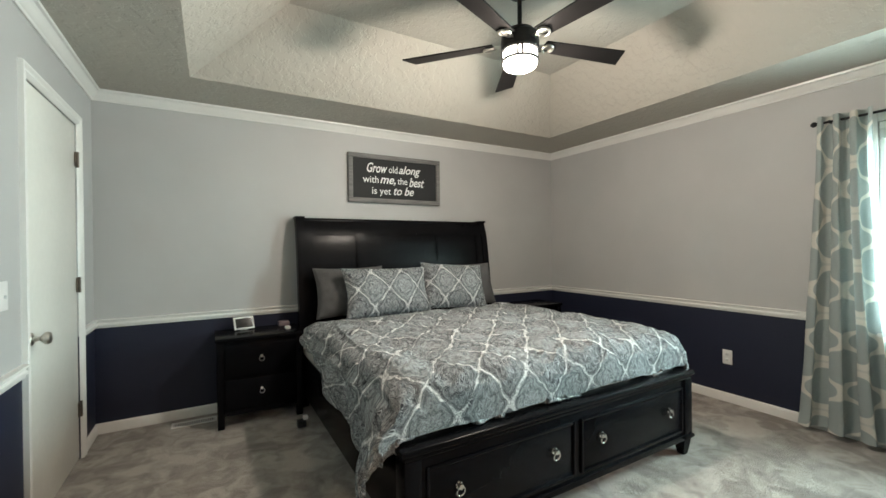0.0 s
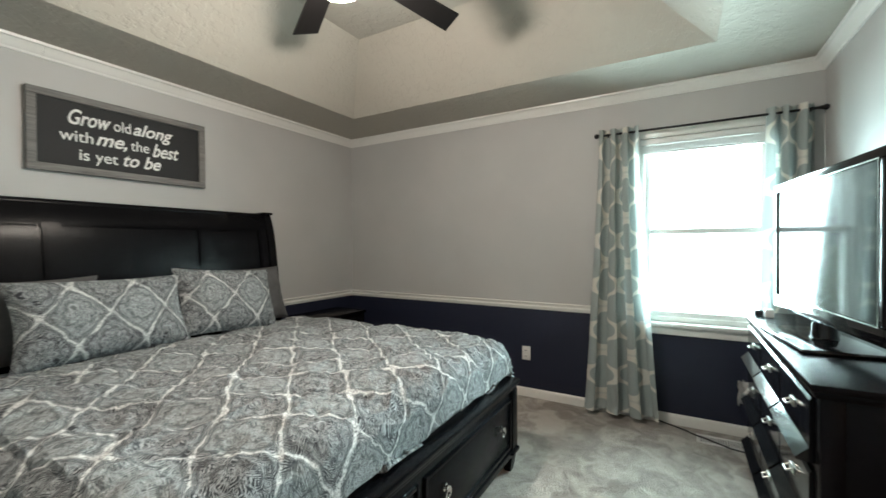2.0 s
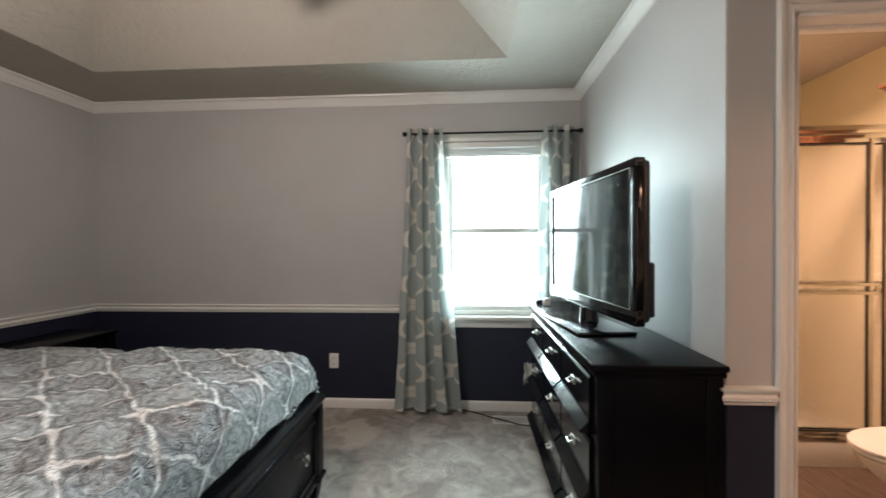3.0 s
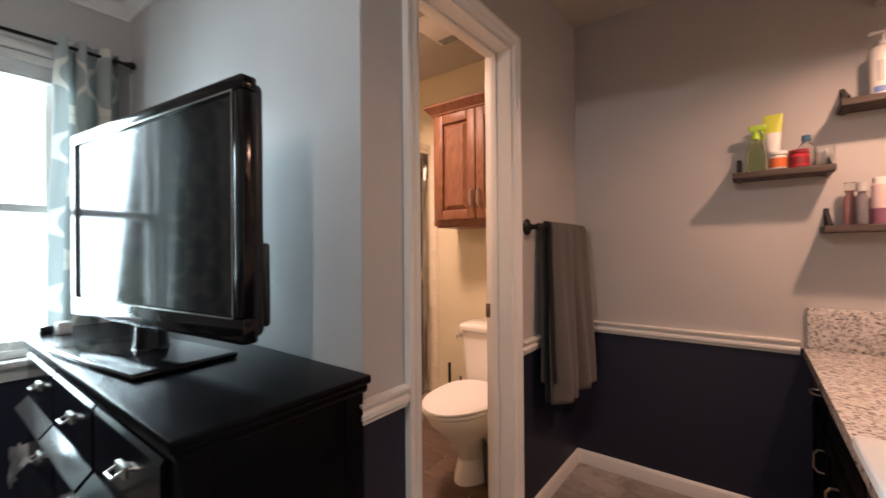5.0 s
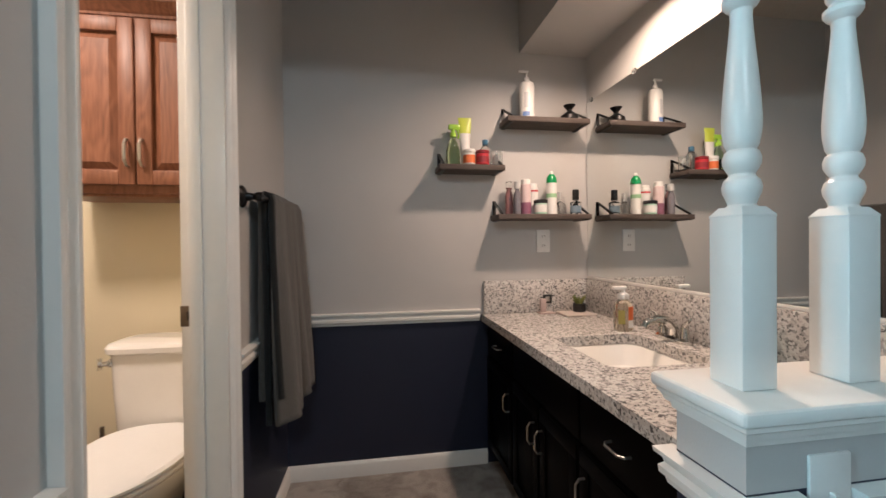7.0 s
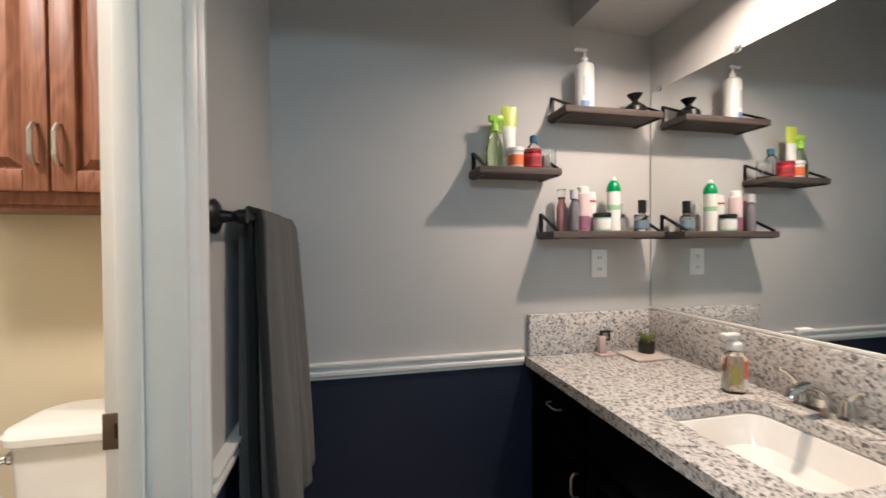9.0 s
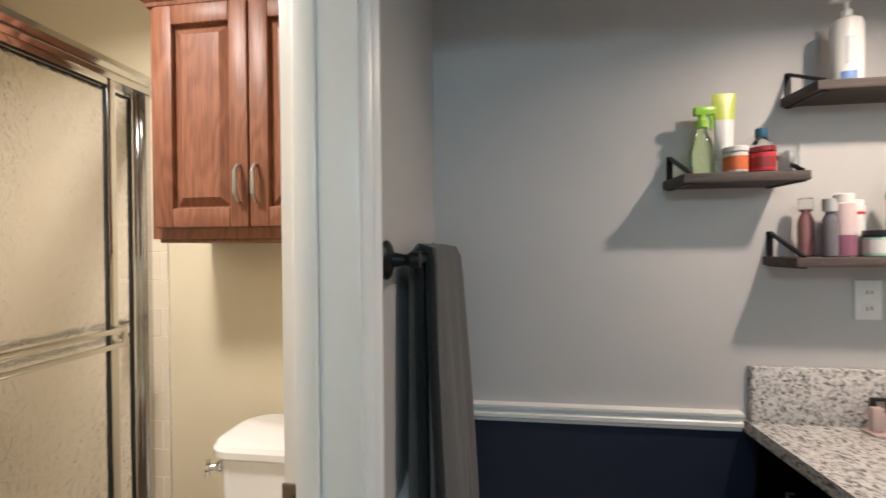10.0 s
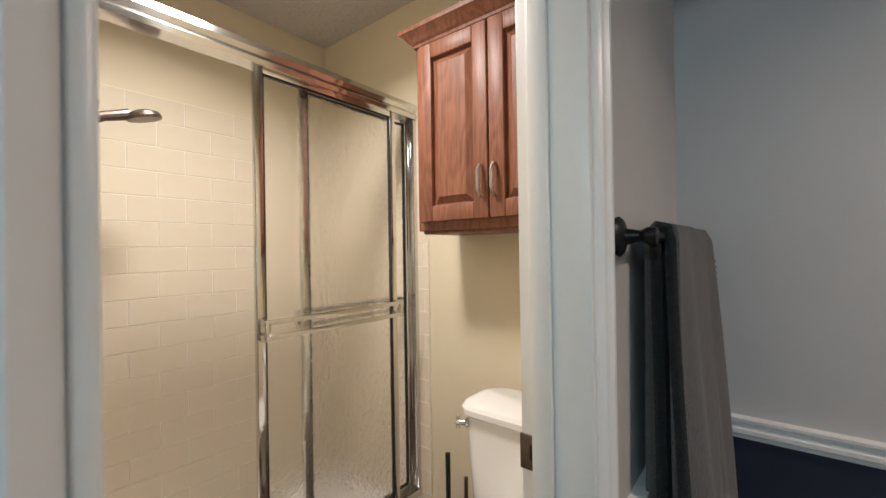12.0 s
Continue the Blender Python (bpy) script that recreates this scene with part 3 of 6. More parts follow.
part("headrail", boxmesh(XE - 0.006, W0 + 0.006, WZ1 - 0.045, XE + 0.034, W1 - 0.006, WZ1 - 0.004, 0.004), M_WHITEPLASTIC, blind)
for k in range(7):
    part("slat", boxmesh(XE - 0.004, W0 + 0.010, WZ1 - 0.056 - 0.0065 * k, XE + 0.032, W1 - 0.010, WZ1 - 0.052 - 0.0065 * k, 0.001, 1), M_WHITEPLASTIC, blind)
part("bottom_rail", boxmesh(XE - 0.004, W0 + 0.010, WZ1 - 0.112, XE + 0.032, W1 - 0.010, WZ1 - 0.098, 0.003), M_WHITEPLASTIC, blind)

# ---- outside ----
setting("ground", boxmesh(3.7, -300, -0.75, 600, 300, -0.7), M_GRASS, "green lawn outside the window", "lawn")


def tree(base, height, seed):
    rnd = random.Random(seed)
    t = thing("tree", base, "tall tree with fresh yellow-green spring leaves", "tree", "trees on the lawn")
    b = bmesh.new()
    base = Vector(base)
    top = base + Vector((rnd.uniform(-.4, .4), rnd.uniform(-.4, .4), height))
    stem = [base.lerp(top, f) + Vector((math.sin(f * 5 + seed) * 0.15, math.cos(f * 4 + seed) * 0.15 - 0.15, 0)) * f for f in (0, 0.15, 0.35, 0.55, 0.75, 1)]
    add_tube(b, stem, [0.2, 0.16, 0.13, 0.09, 0.05, 0.02], 8)
    tips = []
    for k in range(16):
        f = rnd.uniform(0.28, 0.95)
        p = base.lerp(top, f)
        a = rnd.uniform(0, 6.28)
        l = (1.1 - f) * height * 0.45
        q = p + Vector((math.cos(a) * l, math.sin(a) * l, l * 0.5))
        add_tube(b, [p, p.lerp(q, 0.5) + Vector((0, 0, 0.1)), q], [0.05, 0.03, 0.012], 6)
        tips += [p.lerp(q, g) for g in (0.45, 0.7, 0.85, 1.0)]
    part("trunk", b, M_BARK, t)
    c = bmesh.new()
    for p in tips:
        for _ in range(26):
            o = p + Vector((rnd.gauss(0, 0.33), rnd.gauss(0, 0.33), rnd.gauss(0, 0.28)))
            n = Vector((rnd.gauss(0, 1), rnd.gauss(0, 1), rnd.gauss(0, 1))).normalized()
            u = n.orthogonal().normalized() * rnd.uniform(0.05, 0.10)
            w = n.cross(u) * 0.6
            c.faces.new([c.verts.new(o + d) for d in (u, w, -u, -w)])
    part("crown", c, M_LEAF, t)


for k, (x, y, h) in enumerate(((9.5, 5.0, 6.0), (11.0, 7.6, 7.5), (13.0, 6.4, 6.5), (14.5, 9.8, 8.0))):
    tree((x, y, -0.7), h, k + 3)

# ---- curtains ----
rod = thing("curtain_rod", (3.42, 0.36, 2.09), "thin black curtain rod with knob ends", "curtain rod")
part("pole", tube([(3.42, 0.98, 2.095), (3.42, -0.255, 2.095)], 0.008), M_BLACKMETAL, rod)
for y, s in ((0.98, 1), (-0.255, -1)):
    part("finial", lathe([(0.006, 0), (0.013, 0.006), (0.012, 0.014), (0.018, 0.026), (0.018, 0.036), (0.010, 0.046), (0.002, 0.048)], pose(3.42, y, 2.095, -90 * s), 14), M_BLACKMETAL, rod)
for y in (0.93, -0.22):
    part("bracket", boxmesh(3.412, y - 0.006, 2.085, XE, y + 0.006, 2.105, 0.003), M_BLACKMETAL, rod)


def curtain(y0, y1, y0b, y1b, folds, seed, label):
    """A hanging cloth from the rod to the carpet, narrower at the rod than at its hem."""
    z_top, z_bot = 2.135, 0.045
    full = (y1 - y0) * 1.9

    def at(u, v):
        spread = v ** 1.5
        y = (y0 + (y1 - y0) * u) * (1 - spread) + (y0b + (y1b - y0b) * u) * spread
        amp = 0.030 + 0.016 * v
        ph = 2 * math.pi * folds * u + 0.5 * math.sin(3 * v + seed)
        x = 3.425 - amp * math.sin(ph) - 0.02 * v + 0.010 * bump_noise((u * 5, v * 3, seed), 1.0)
        y += 0.012 * math.sin(2 * ph + 1.0) * (0.4 + v) + 0.012 * bump_noise((u * 3, v * 4, seed + 4), 1.0)
        z = z_top + (z_bot - z_top) * v + 0.012 * bump_noise((u * 4, 0, seed), 1.0) * v
        if v > 0.97:
            x -= (v - 0.97) * 0.6
        return Vector((x, y, z))

    b = sheet(at, 90, 60, lambda u, v: (u * full, v * (z_top - z_bot)))
    ob = solo("curtain", b, M_TRELLIS, label, "curtain", "curtains at the window")
    return ob


curtain(0.985, 0.725, 1.09, 0.585, 3.2, 1.0, "duck-egg curtain with cream trellis pattern, drawn aside")
curtain(-0.005, -0.235, 0.05, -0.26, 3.0, 5.0, "duck-egg trellis curtain gathered behind the television")

# ---- white door in the west wall ----
door = thing("door_1", (XW, (V0 + V1) / 2, 0), "closed flat white door with nickel knob", "door", "", "structure")
part("door_leaf", boxmesh(XW - 0.045, V0 + 0.004, 0.01, XW - 0.006, V1 - 0.004, VTOP - 0.004, 0.003), M_DOOR, door)
bm = lathe([(0.030, 0), (0.030, 0.004), (0.026, 0.009), (0.012, 0.014), (0.010, 0.034), (0.018, 0.040), (0.027, 0.050), (0.029, 0.060), (0.024, 0.070), (0.010, 0.075)], pose(XW - 0.006, V0 + 0.065, 0.888, 0, 90, 0))
part("knob", bm, M_NICKEL, door)
for z in (0.312, 1.08, 1.852):
    bm = tube([(XW + 0.006, V1 - 0.001, z - 0.048), (XW + 0.006, V1 - 0.001, z + 0.048)], 0.007, 10)
    add_box(bm, XW - 0.004, V1 - 0.032, z - 0.044, XW + 0.004, V1 + 0.004, z + 0.044, 0.001, 1)
    part("hinge", bm, M_BRONZE, door)
part("latch_plate", boxmesh(XW - 0.006, V0 - 0.001, 0.84, XW + 0.003, V0 + 0.012, 0.91, 0.001, 1), M_NICKEL, door)


def wall_plate(kind, at, out, label, rocker=False):
    """A cover plate on a wall: at is its middle, out the way it faces."""
    t = thing(kind, at, label, "wall plate")
    m = Matrix.Translation(at) @ Vector(out).to_track_quat("Y", "Z").to_matrix().to_4x4()
    part("plate", boxmesh(-0.036, 0.0, -0.058, 0.036, 0.006, 0.058, 0.003, m=m), M_WHITEPLASTIC, t)
    if rocker:
        part("toggle", boxmesh(-0.005, 0.006, -0.011, 0.005, 0.016, 0.004, 0.002, m=m), M_WHITEPLASTIC, t)
    else:
        for dz in (-0.024, 0.024):
            b = boxmesh(-0.016, 0.006, dz - 0.013, 0.016, 0.008, dz + 0.013, 0.0015, m=m)
            s = part("socket", b, M_WHITEPLASTIC, t)
            part("slots", add_box(boxmesh(-0.007, 0.008, dz - 0.006, -0.0045, 0.0088, dz + 0.006, m=m), 0.0045, 0.008, dz - 0.006, 0.007, 0.0088, dz + 0.006, m=m), M_BLACKPLASTIC, s)
    return t


wall_plate("outlet", (XE, 1.59, 0.366), (-1, 0, 0), "white duplex outlet on the navy wall")
wall_plate("light_switch", (XW, 2.11, 1.115), (1, 0, 0), "white toggle light switch beside the door", True)


def floor_register(x0, y0, x1, y1, along):
    t = thing("floor_vent", ((x0 + x1) / 2, (y0 + y1) / 2, 0.0), "white slotted metal floor register set in carpet", "floor vent", "floor registers")
    part("frame", add_box(add_box(add_box(boxmesh(x0, y0, 0.001, x1, y0 + 0.014, 0.008, 0.002), x0, y1 - 0.014, 0.001, x1, y1, 0.008, 0.002), x0, y0 + 0.014, 0.001, x0 + 0.014, y1 - 0.014, 0.008, 0.002), x1 - 0.014, y0 + 0.014, 0.001, x1, y1 - 0.014, 0.008, 0.002), M_WHITEPLASTIC, t)
    part("grille_back", boxmesh(x0 + 0.01, y0 + 0.01, 0.0012, x1 - 0.01, y1 - 0.01, 0.002), M_BLACKPLASTIC, t)
    n = 18
    for k in range(n):
        f = (k + 0.5) / n
        if along == "x":
            c = x0 + 0.014 + (x1 - x0 - 0.028) * f
            b = boxmesh(c - 0.0035, y0 + 0.014, 0.002, c + 0.0035, y1 - 0.014, 0.007)
        else:
            c = y0 + 0.014 + (y1 - y0 - 0.028) * f
            b = boxmesh(x0 + 0.014, c - 0.0035, 0.002, x1 - 0.014, c + 0.0035, 0.007)
        part("louvre", b, M_WHITEPLASTIC, t)


floor_register(-0.42, 3.36, -0.13, 3.46, "x")
floor_register(3.26, 0.10, 3.39, 0.37, "y")

# ---- bed ----
BX0, BX1 = 0.465, 2.398
bed = thing("bed", ((BX0 + BX1) / 2, 2.4, 0), "black lacquered sleigh bed with footboard drawers", "bed")


def sleigh(z):
    """How far back the headboard's face lies at a height."""
    f = max(0.0, min(1.0, (z - 0.45) / 1.08))
    return 3.33 + 0.11 * f ** 1.7 + 0.03 * max(0.0, (f - 0.85) / 0.15) ** 2


def curved_slab(x0, x1, z0, z1, front, back, n=14, taper=0.0):
    """A board that follows the headboard's sweep, from front to back of its face."""
    b = bmesh.new()
    rows = []
    for k in range(n + 1):
        z = z0 + (z1 - z0) * k / n
        y = sleigh(z)
        rows.append([b.verts.new(c) for c in ((x0, y - front, z), (x1, y - front, z), (x1, y + back, z), (x0, y + back, z))])
    for a, c in zip(rows, rows[1:]):
        for k in range(4):
            b.faces.new((a[k], a[(k + 1) % 4], c[(k + 1) % 4], c[k]))
    b.faces.new(rows[0])
    b.faces.new(list(reversed(rows[-1])))
    return b


part("headboard_panel", curved_slab(BX0 + 0.05, BX1 - 0.05, 0.25, 1.50, 0.0, 0.03), M_BLACK, bed)
for x0, x1 in ((BX0, BX0 + 0.065), (BX1 - 0.065, BX1)):
    part("headboard_post", curved_slab(x0, x1, 0.0, 1.545, 0.030, 0.045), M_BLACK, bed)
    part("post_cap", boxmesh(x0 - 0.008, 3.415, 1.540, x1 + 0.008, 3.535, 1.562, 0.008), M_BLACK, bed)
part("top_rail", add_tube(curved_slab(BX0 + 0.06, BX1 - 0.06, 1.42, 1.525, 0.022, 0.04), [(BX0 + 0.06, 3.475, 1.528), (BX1 - 0.06, 3.475, 1.528)], 0.024, 14), M_BLACK, bed)
part("bottom_rail", curved_slab(BX0 + 0.06, BX1 - 0.06, 0.60, 0.72, 0.022, 0.03), M_BLACK, bed)
for x in (BX0 + 0.065, 0.985, 1.80, BX1 - 0.125):
    part("stile", curved_slab(x, x + 0.055, 0.70, 1.43, 0.022, 0.02), M_BLACK, bed)
for x0, x1 in ((BX0 + 0.12, 0.985), (1.04, 1.80), (1.855, BX1 - 0.125)):
    bm = curved_slab(x0, x0 + 0.012, 0.72, 1.42, 0.016, 0.0)
    for args in ((x1 - 0.012, x1, 0.72, 1.42), (x0 + 0.012, x1 - 0.012, 1.408, 1.42), (x0 + 0.012, x1 - 0.012, 0.72, 0.732)):
        extra = curved_slab(*args, 0.016, 0.0)
        me = bpy.data.meshes.new("joined")
        extra.to_mesh(me)
        extra.free()
        bm.from_mesh(me)
        bpy.data.meshes.remove(me)
    part("panel_moulding", bm, M_BLACK, bed)
for x0, x1 in ((BX0 + 0.01, BX0 + 0.045), (BX1 - 0.045, BX1 - 0.01)):
    part("side_rail", boxmesh(x0, 1.30, 0.12, x1, 3.33, 0.44, 0.006), M_BLACK, bed)
FY = 1.282
bm = boxmesh(BX0 + 0.03, FY, 0.10, BX1 - 0.03, FY + 0.06, 0.49, 0.004)
part("footboard", bm, M_BLACK, bed)
bm = boxmesh(BX0 - 0.015, FY - 0.025, 0.49, BX1 + 0.015, FY + 0.085, 0.520, 0.010)
add_box(bm, BX0 + 0.002, FY - 0.012, 0.468, BX1 - 0.002, FY + 0.07, 0.492, 0.008)
part("footboard_cap", bm, M_BLACK, bed)
for x0 in (BX0, BX1 - 0.075):
    bm = boxmesh(x0, FY - 0.012, 0.125, x0 + 0.075, FY + 0.075, 0.47, 0.006)
    add_box(bm, x0 - 0.012, FY - 0.022, 0.108, x0 + 0.087, FY + 0.085, 0.130, 0.008)
    add_lathe(bm, [(0.028, 0.0), (0.036, 0.03), (0.046, 0.08), (0.050, 0.108)], pose(x0 + 0.0375, FY + 0.03, 0, 0, 0, 45), 4)
    part("leg", bm, M_BLACK, bed)
bm = boxmesh(BX0 + 0.07, FY - 0.010, 0.10, BX1 - 0.07, FY + 0.01, 0.135, 0.006)
part("plinth", bm, M_BLACK, bed)
for x0, x1 in ((BX0 + 0.095, 1.385), (1.425, BX1 - 0.095)):
    bm = bmesh.new()
    for a in ((x0, 0.155, x0 + 0.016, 0.43), (x1 - 0.016, 0.155, x1, 0.43), (x0 + 0.016, 0.155, x1 - 0.016, 0.172), (x0 + 0.016, 0.413, x1 - 0.016, 0.43)):
        add_box(bm, a[0], FY - 0.012, a[1], a[2], FY + 0.004, a[3], 0.005)
    drawer = part("drawer_front", boxmesh(x0 + 0.014, FY - 0.004, 0.170, x1 - 0.014, FY + 0.002, 0.415, 0.003), M_BLACK, bed)
    part("drawer_moulding", bm, M_BLACK, drawer)
    for x in (x0 + 0.15, x1 - 0.14):
        bm = lathe([(0.016, 0), (0.016, 0.004), (0.009, 0.007), (0.008, 0.014), (0.013, 0.018), (0.011, 0.024), (0.003, 0.026)], pose(x, FY - 0.004, 0.318, 90, 0, 0), 16)
        pts = [(x + 0.019 * math.sin(a), FY - 0.022 - 0.003 * math.cos(a), 0.298 + 0.019 * math.cos(a)) for a in [k * 2 * math.pi / 24 for k in range(25)]]
        add_tube(bm, pts, 0.0036, 8)
        part("ring_pull", bm, M_CHROME, drawer, "polished chrome ring pull")
part("mattress", boxmesh(BX0 + 0.02, FY + 0.075, 0.40, BX1 - 0.02, 3.33, 0.655, 0.05, 4), M_SHEET, bed)


def comforter():
    """A puffy quilt over the mattress, hanging down both long sides and rounded off at the foot."""
    wide, r, drop_l, drop_r, drop_f = BX1 - BX0 + 0.03, 0.085, 0.34, 0.22, 0.17
    x0, top, head = BX0 - 0.015, 0.725, 3.02
    long = head - (FY + 0.045)
    quarter = r * math.pi / 2

    def roll(s, length):
        """Along a flat run that then turns down: how far along, how far down."""
        if s < length - r:
            return s, 0.0
        a = s - (length - r)
        if a < quarter:
            return length - r + r * math.sin(a / r), r - r * math.cos(a / r)
        return length, r + a - quarter

    total = wide + drop_l + drop_r
    deep = long + drop_f

    def at(u, v):
        s = u * total - drop_l - (wide / 2)
        side, drop = roll(abs(s), wide / 2)
        if s < 0 and drop > r:
            drop = r + (drop - r) * (0.12 + 0.88 * min(1.0, v * 1.35) ** 1.3)
        y_run, fall = roll(v * deep, long)
        hang = min(1.0, drop / 0.25)
        foot = max(0.0, (v - 0.72) / 0.28)
        x = x0 + wide / 2 + math.copysign(side, s)
        y = head - y_run
        z = top - drop - fall * (1 - hang * 0.85)
        cloth = Vector((s, v * deep, 0))
        puff = 0.036 * bump_noise(cloth + Vector((3, 1, 0)), 2.6) + 0.018 * bump_noise(cloth, 6.5)
        fine = abs(bump_noise((cloth.x * 9, cloth.y * 15, 2), 1.0))
        fine2 = abs(bump_noise((cloth.x * 22 + cloth.y * 9, cloth.y * 20, 7), 1.0))
        wrinkle = (0.022 + 0.024 * foot) * (0.4 - fine) + 0.014 * (0.4 - fine2)
        crown = 0.035 * (1 - (2 * u - 1) ** 4) * math.sin(math.pi * min(1.0, v * 1.1)) ** 0.5
        lift = puff + wrinkle + (crown if drop == 0 else crown * 0.5)
        if drop > 0 and hang > 0.3:
            pleat = 0.022 * math.sin(cloth.y * 16 + 2 * bump_noise(cloth, 3.0)) * hang
            out = lift * 0.8 + pleat + 0.03 * hang
            x += math.copysign(out, s)
            if s < 0:
                z -= 0.05 * foot * hang + 0.02 * bump_noise(cloth, 4.0)
                x -= 0.10 * foot * hang
            else:
                z += 0.03 * hang * (1 - v)
        else:
            z += lift
            if s < 0:
                x -= lift * 0.3 * hang
        if fall > 0:
            y -= (0.012 + 0.4 * puff) * min(1.0, fall / 0.1) * (1 if hang < 0.5 else 0.2)
            z = max(z, 0.526 + 0.012 * (1 + bump_noise(cloth, 9.0))) if drop < 0.06 else z
        return Vector((x, y, z))

    b = sheet(at, 230, 200, lambda u, v: (u * total, v * deep))
    ob = solo("comforter", b, M_DAMASK, "crumpled grey damask-patterned comforter spread over the bed", "comforter")
    mod = ob.modifiers.new("thickness", "SOLIDIFY")
    mod.thickness, mod.offset = 0.016, -1
    return ob


comforter()


def pillow(w, h, t, m, material, label, seed, uv0=(0, 0)):
    def half(sign):
        def at(u, v):
            a, c = 2 * u - 1, 2 * v - 1
            edge = max(0.0, (1 - abs(a) ** 2.6)) ** 0.55 * max(0.0, (1 - abs(c) ** 2.6)) ** 0.55
            pinch = 1 - 0.07 * (1 - a * a) * abs(c) - 0.0
            pinch_y = 1 - 0.09 * (1 - c * c) * abs(a)
            lump = 1 + 0.18 * bump_noise((a * 1.7, c * 1.7, seed), 1.0)
            wr = 0.006 * bump_noise((a * 6, c * 6, seed + 3), 1.0)
            return Vector((a * w / 2 * pinch_y, sign * (t / 2 * edge * lump + wr * (1 if edge > 0.1 else 0)), c * h / 2 * pinch))
        return at
    b = sheet(half(-1), 34, 26, lambda u, v: (uv0[0] + u * w, uv0[1] + v * h))
    back = sheet(half(1), 34, 26, lambda u, v: (uv0[0] + u * w, uv0[1] + v * h))
    me = bpy.data.meshes.new("joined")
    back.to_mesh(me)
    back.free()
    b.from_mesh(me)
    bpy.data.meshes.remove(me)
    bmesh.ops.remove_doubles(b, verts=b.verts[:], dist=0.0006)
    for v in b.verts:
        v.co = m @ v.co
    return solo("pillow", b, material, label, "pillow", "pillows on the bed")


pillow(0.60, 0.42, 0.20, pose(0.85, 3.17, 0.930, -18, 0, 0), M_PILLOW, "plain charcoal pillow leaning on the headboard", 1)
pillow(0.60, 0.42, 0.18, pose(2.02, 3.19, 0.925, -18, 0, 0), M_PILLOW, "plain charcoal pillow behind a patterned one", 2)
pillow(0.76, 0.42, 0.22, pose(1.10, 2.97, 0.930, -22, 1, 2), M_DAMASK, "grey damask pillow with pale ogee pattern", 3, (0.01, 0.05))
pillow(0.62, 0.43, 0.22, pose(1.74, 2.98, 0.940, -24, 4, -5), M_DAMASK, "grey damask pillow with pale ogee pattern", 4, (0.06, 0.04))


def nightstand(x, y, label):
    """A two-drawer bedside chest; x, y is the middle of its back edge on the floor."""
    t = thing("nightstand", (x, y, 0), label, "nightstand", "nightstands beside the bed")
    w, d, h = 0.58, 0.38, 0.650
    x0, x1, y0, y1 = x - w / 2, x + w / 2, y - d, y
    part("tabletop", boxmesh(x0 - 0.012, y0 - 0.015, h - 0.026, x1 + 0.012, y1, h, 0.006), M_BLACK, t)
    part("body", boxmesh(x0 + 0.012, y0 + 0.012, 0.10, x1 - 0.012, y1 - 0.004, h - 0.026, 0.004), M_BLACK, t)
    for lx in (x0, x1 - 0.045):
        for ly in (y0, y1 - 0.05):
            part("leg", boxmesh(lx, ly, 0.0, lx + 0.045, ly + 0.045, h - 0.027, 0.005), M_BLACK, t)
    part("apron", boxmesh(x0 + 0.045, y0 + 0.004, 0.09, x1 - 0.045, y0 + 0.02, 0.125, 0.004), M_BLACK, t)
    for z0, z1 in ((0.135, 0.345), (0.365, 0.590)):
        dr = part("drawer_front", boxmesh(x0 + 0.052, y0 - 0.004, z0, x1 - 0.052, y0 + 0.014, z1, 0.005), M_BLACK, t)
        b = lathe([(0.010, 0), (0.010, 0.004), (0.006, 0.007), (0.006, 0.014), (0.009, 0.017), (0.002, 0.020)], pose(x, y0 - 0.004, (z0 + z1) / 2 + 0.02, 90), 12)
        zc = (z0 + z1) / 2 + 0.003
        add_tube(b, [(x + 0.017 * math.sin(a), y0 - 0.018, zc + 0.017 * math.cos(a)) for a in [k * math.pi / 10 for k in range(21)]], 0.003, 6)
        part("ring_pull", b, M_NICKEL, dr, "nickel ring pull")
    return t


nightstand(0.163, 3.535, "black two-drawer nightstand with ring pulls")
nightstand(2.95, 3.535, "black nightstand half hidden behind the bed")

tab = thing("tablet", (0.07, 3.43, 0.650), "white-framed tablet propped upright on the nightstand", "tablet")
tm = pose(0.07, 3.43, 0.657, -22, 0, 12)
part("case", boxmesh(-0.075, -0.005, 0.0, 0.075, 0.005, 0.10, 0.004, m=tm), M_WHITEPLASTIC, tab)
part("screen", boxmesh(-0.062, -0.0062, 0.012, 0.062, -0.005, 0.088, m=tm), M_SCREEN, tab)
part("stand", boxmesh(-0.03, 0.004, -0.006, 0.03, 0.06, -0.001, 0.002, m=pose(0.07, 3.43, 0.657, 0, 0, 12)), M_WHITEPLASTIC, tab)
solo("storage_case", boxmesh(0.32, 3.42, 0.650, 0.405, 3.49, 0.690, 0.010), colour("mauve_plastic", (0.20, 0.15, 0.16)), "small mauve case on the nightstand", "case")
solo("charger", boxmesh(0.35, 3.27, 0.650, 0.39, 3.33, 0.672, 0.008), M_WHITEPLASTIC, "small white charger on the nightstand", "charger")
sh = thing("power_strip", (0.42, 2.95, 0), "black and white power adapter on the carpet", "power adapter")
part("body", boxmesh(0.37, 2.90, 0.0, 0.43, 2.97, 0.045, 0.008), M_BLACKPLASTIC, sh)
part("plug", boxmesh(0.41, 2.915, 0.045, 0.445, 2.955, 0.075, 0.008), M_WHITEPLASTIC, sh)

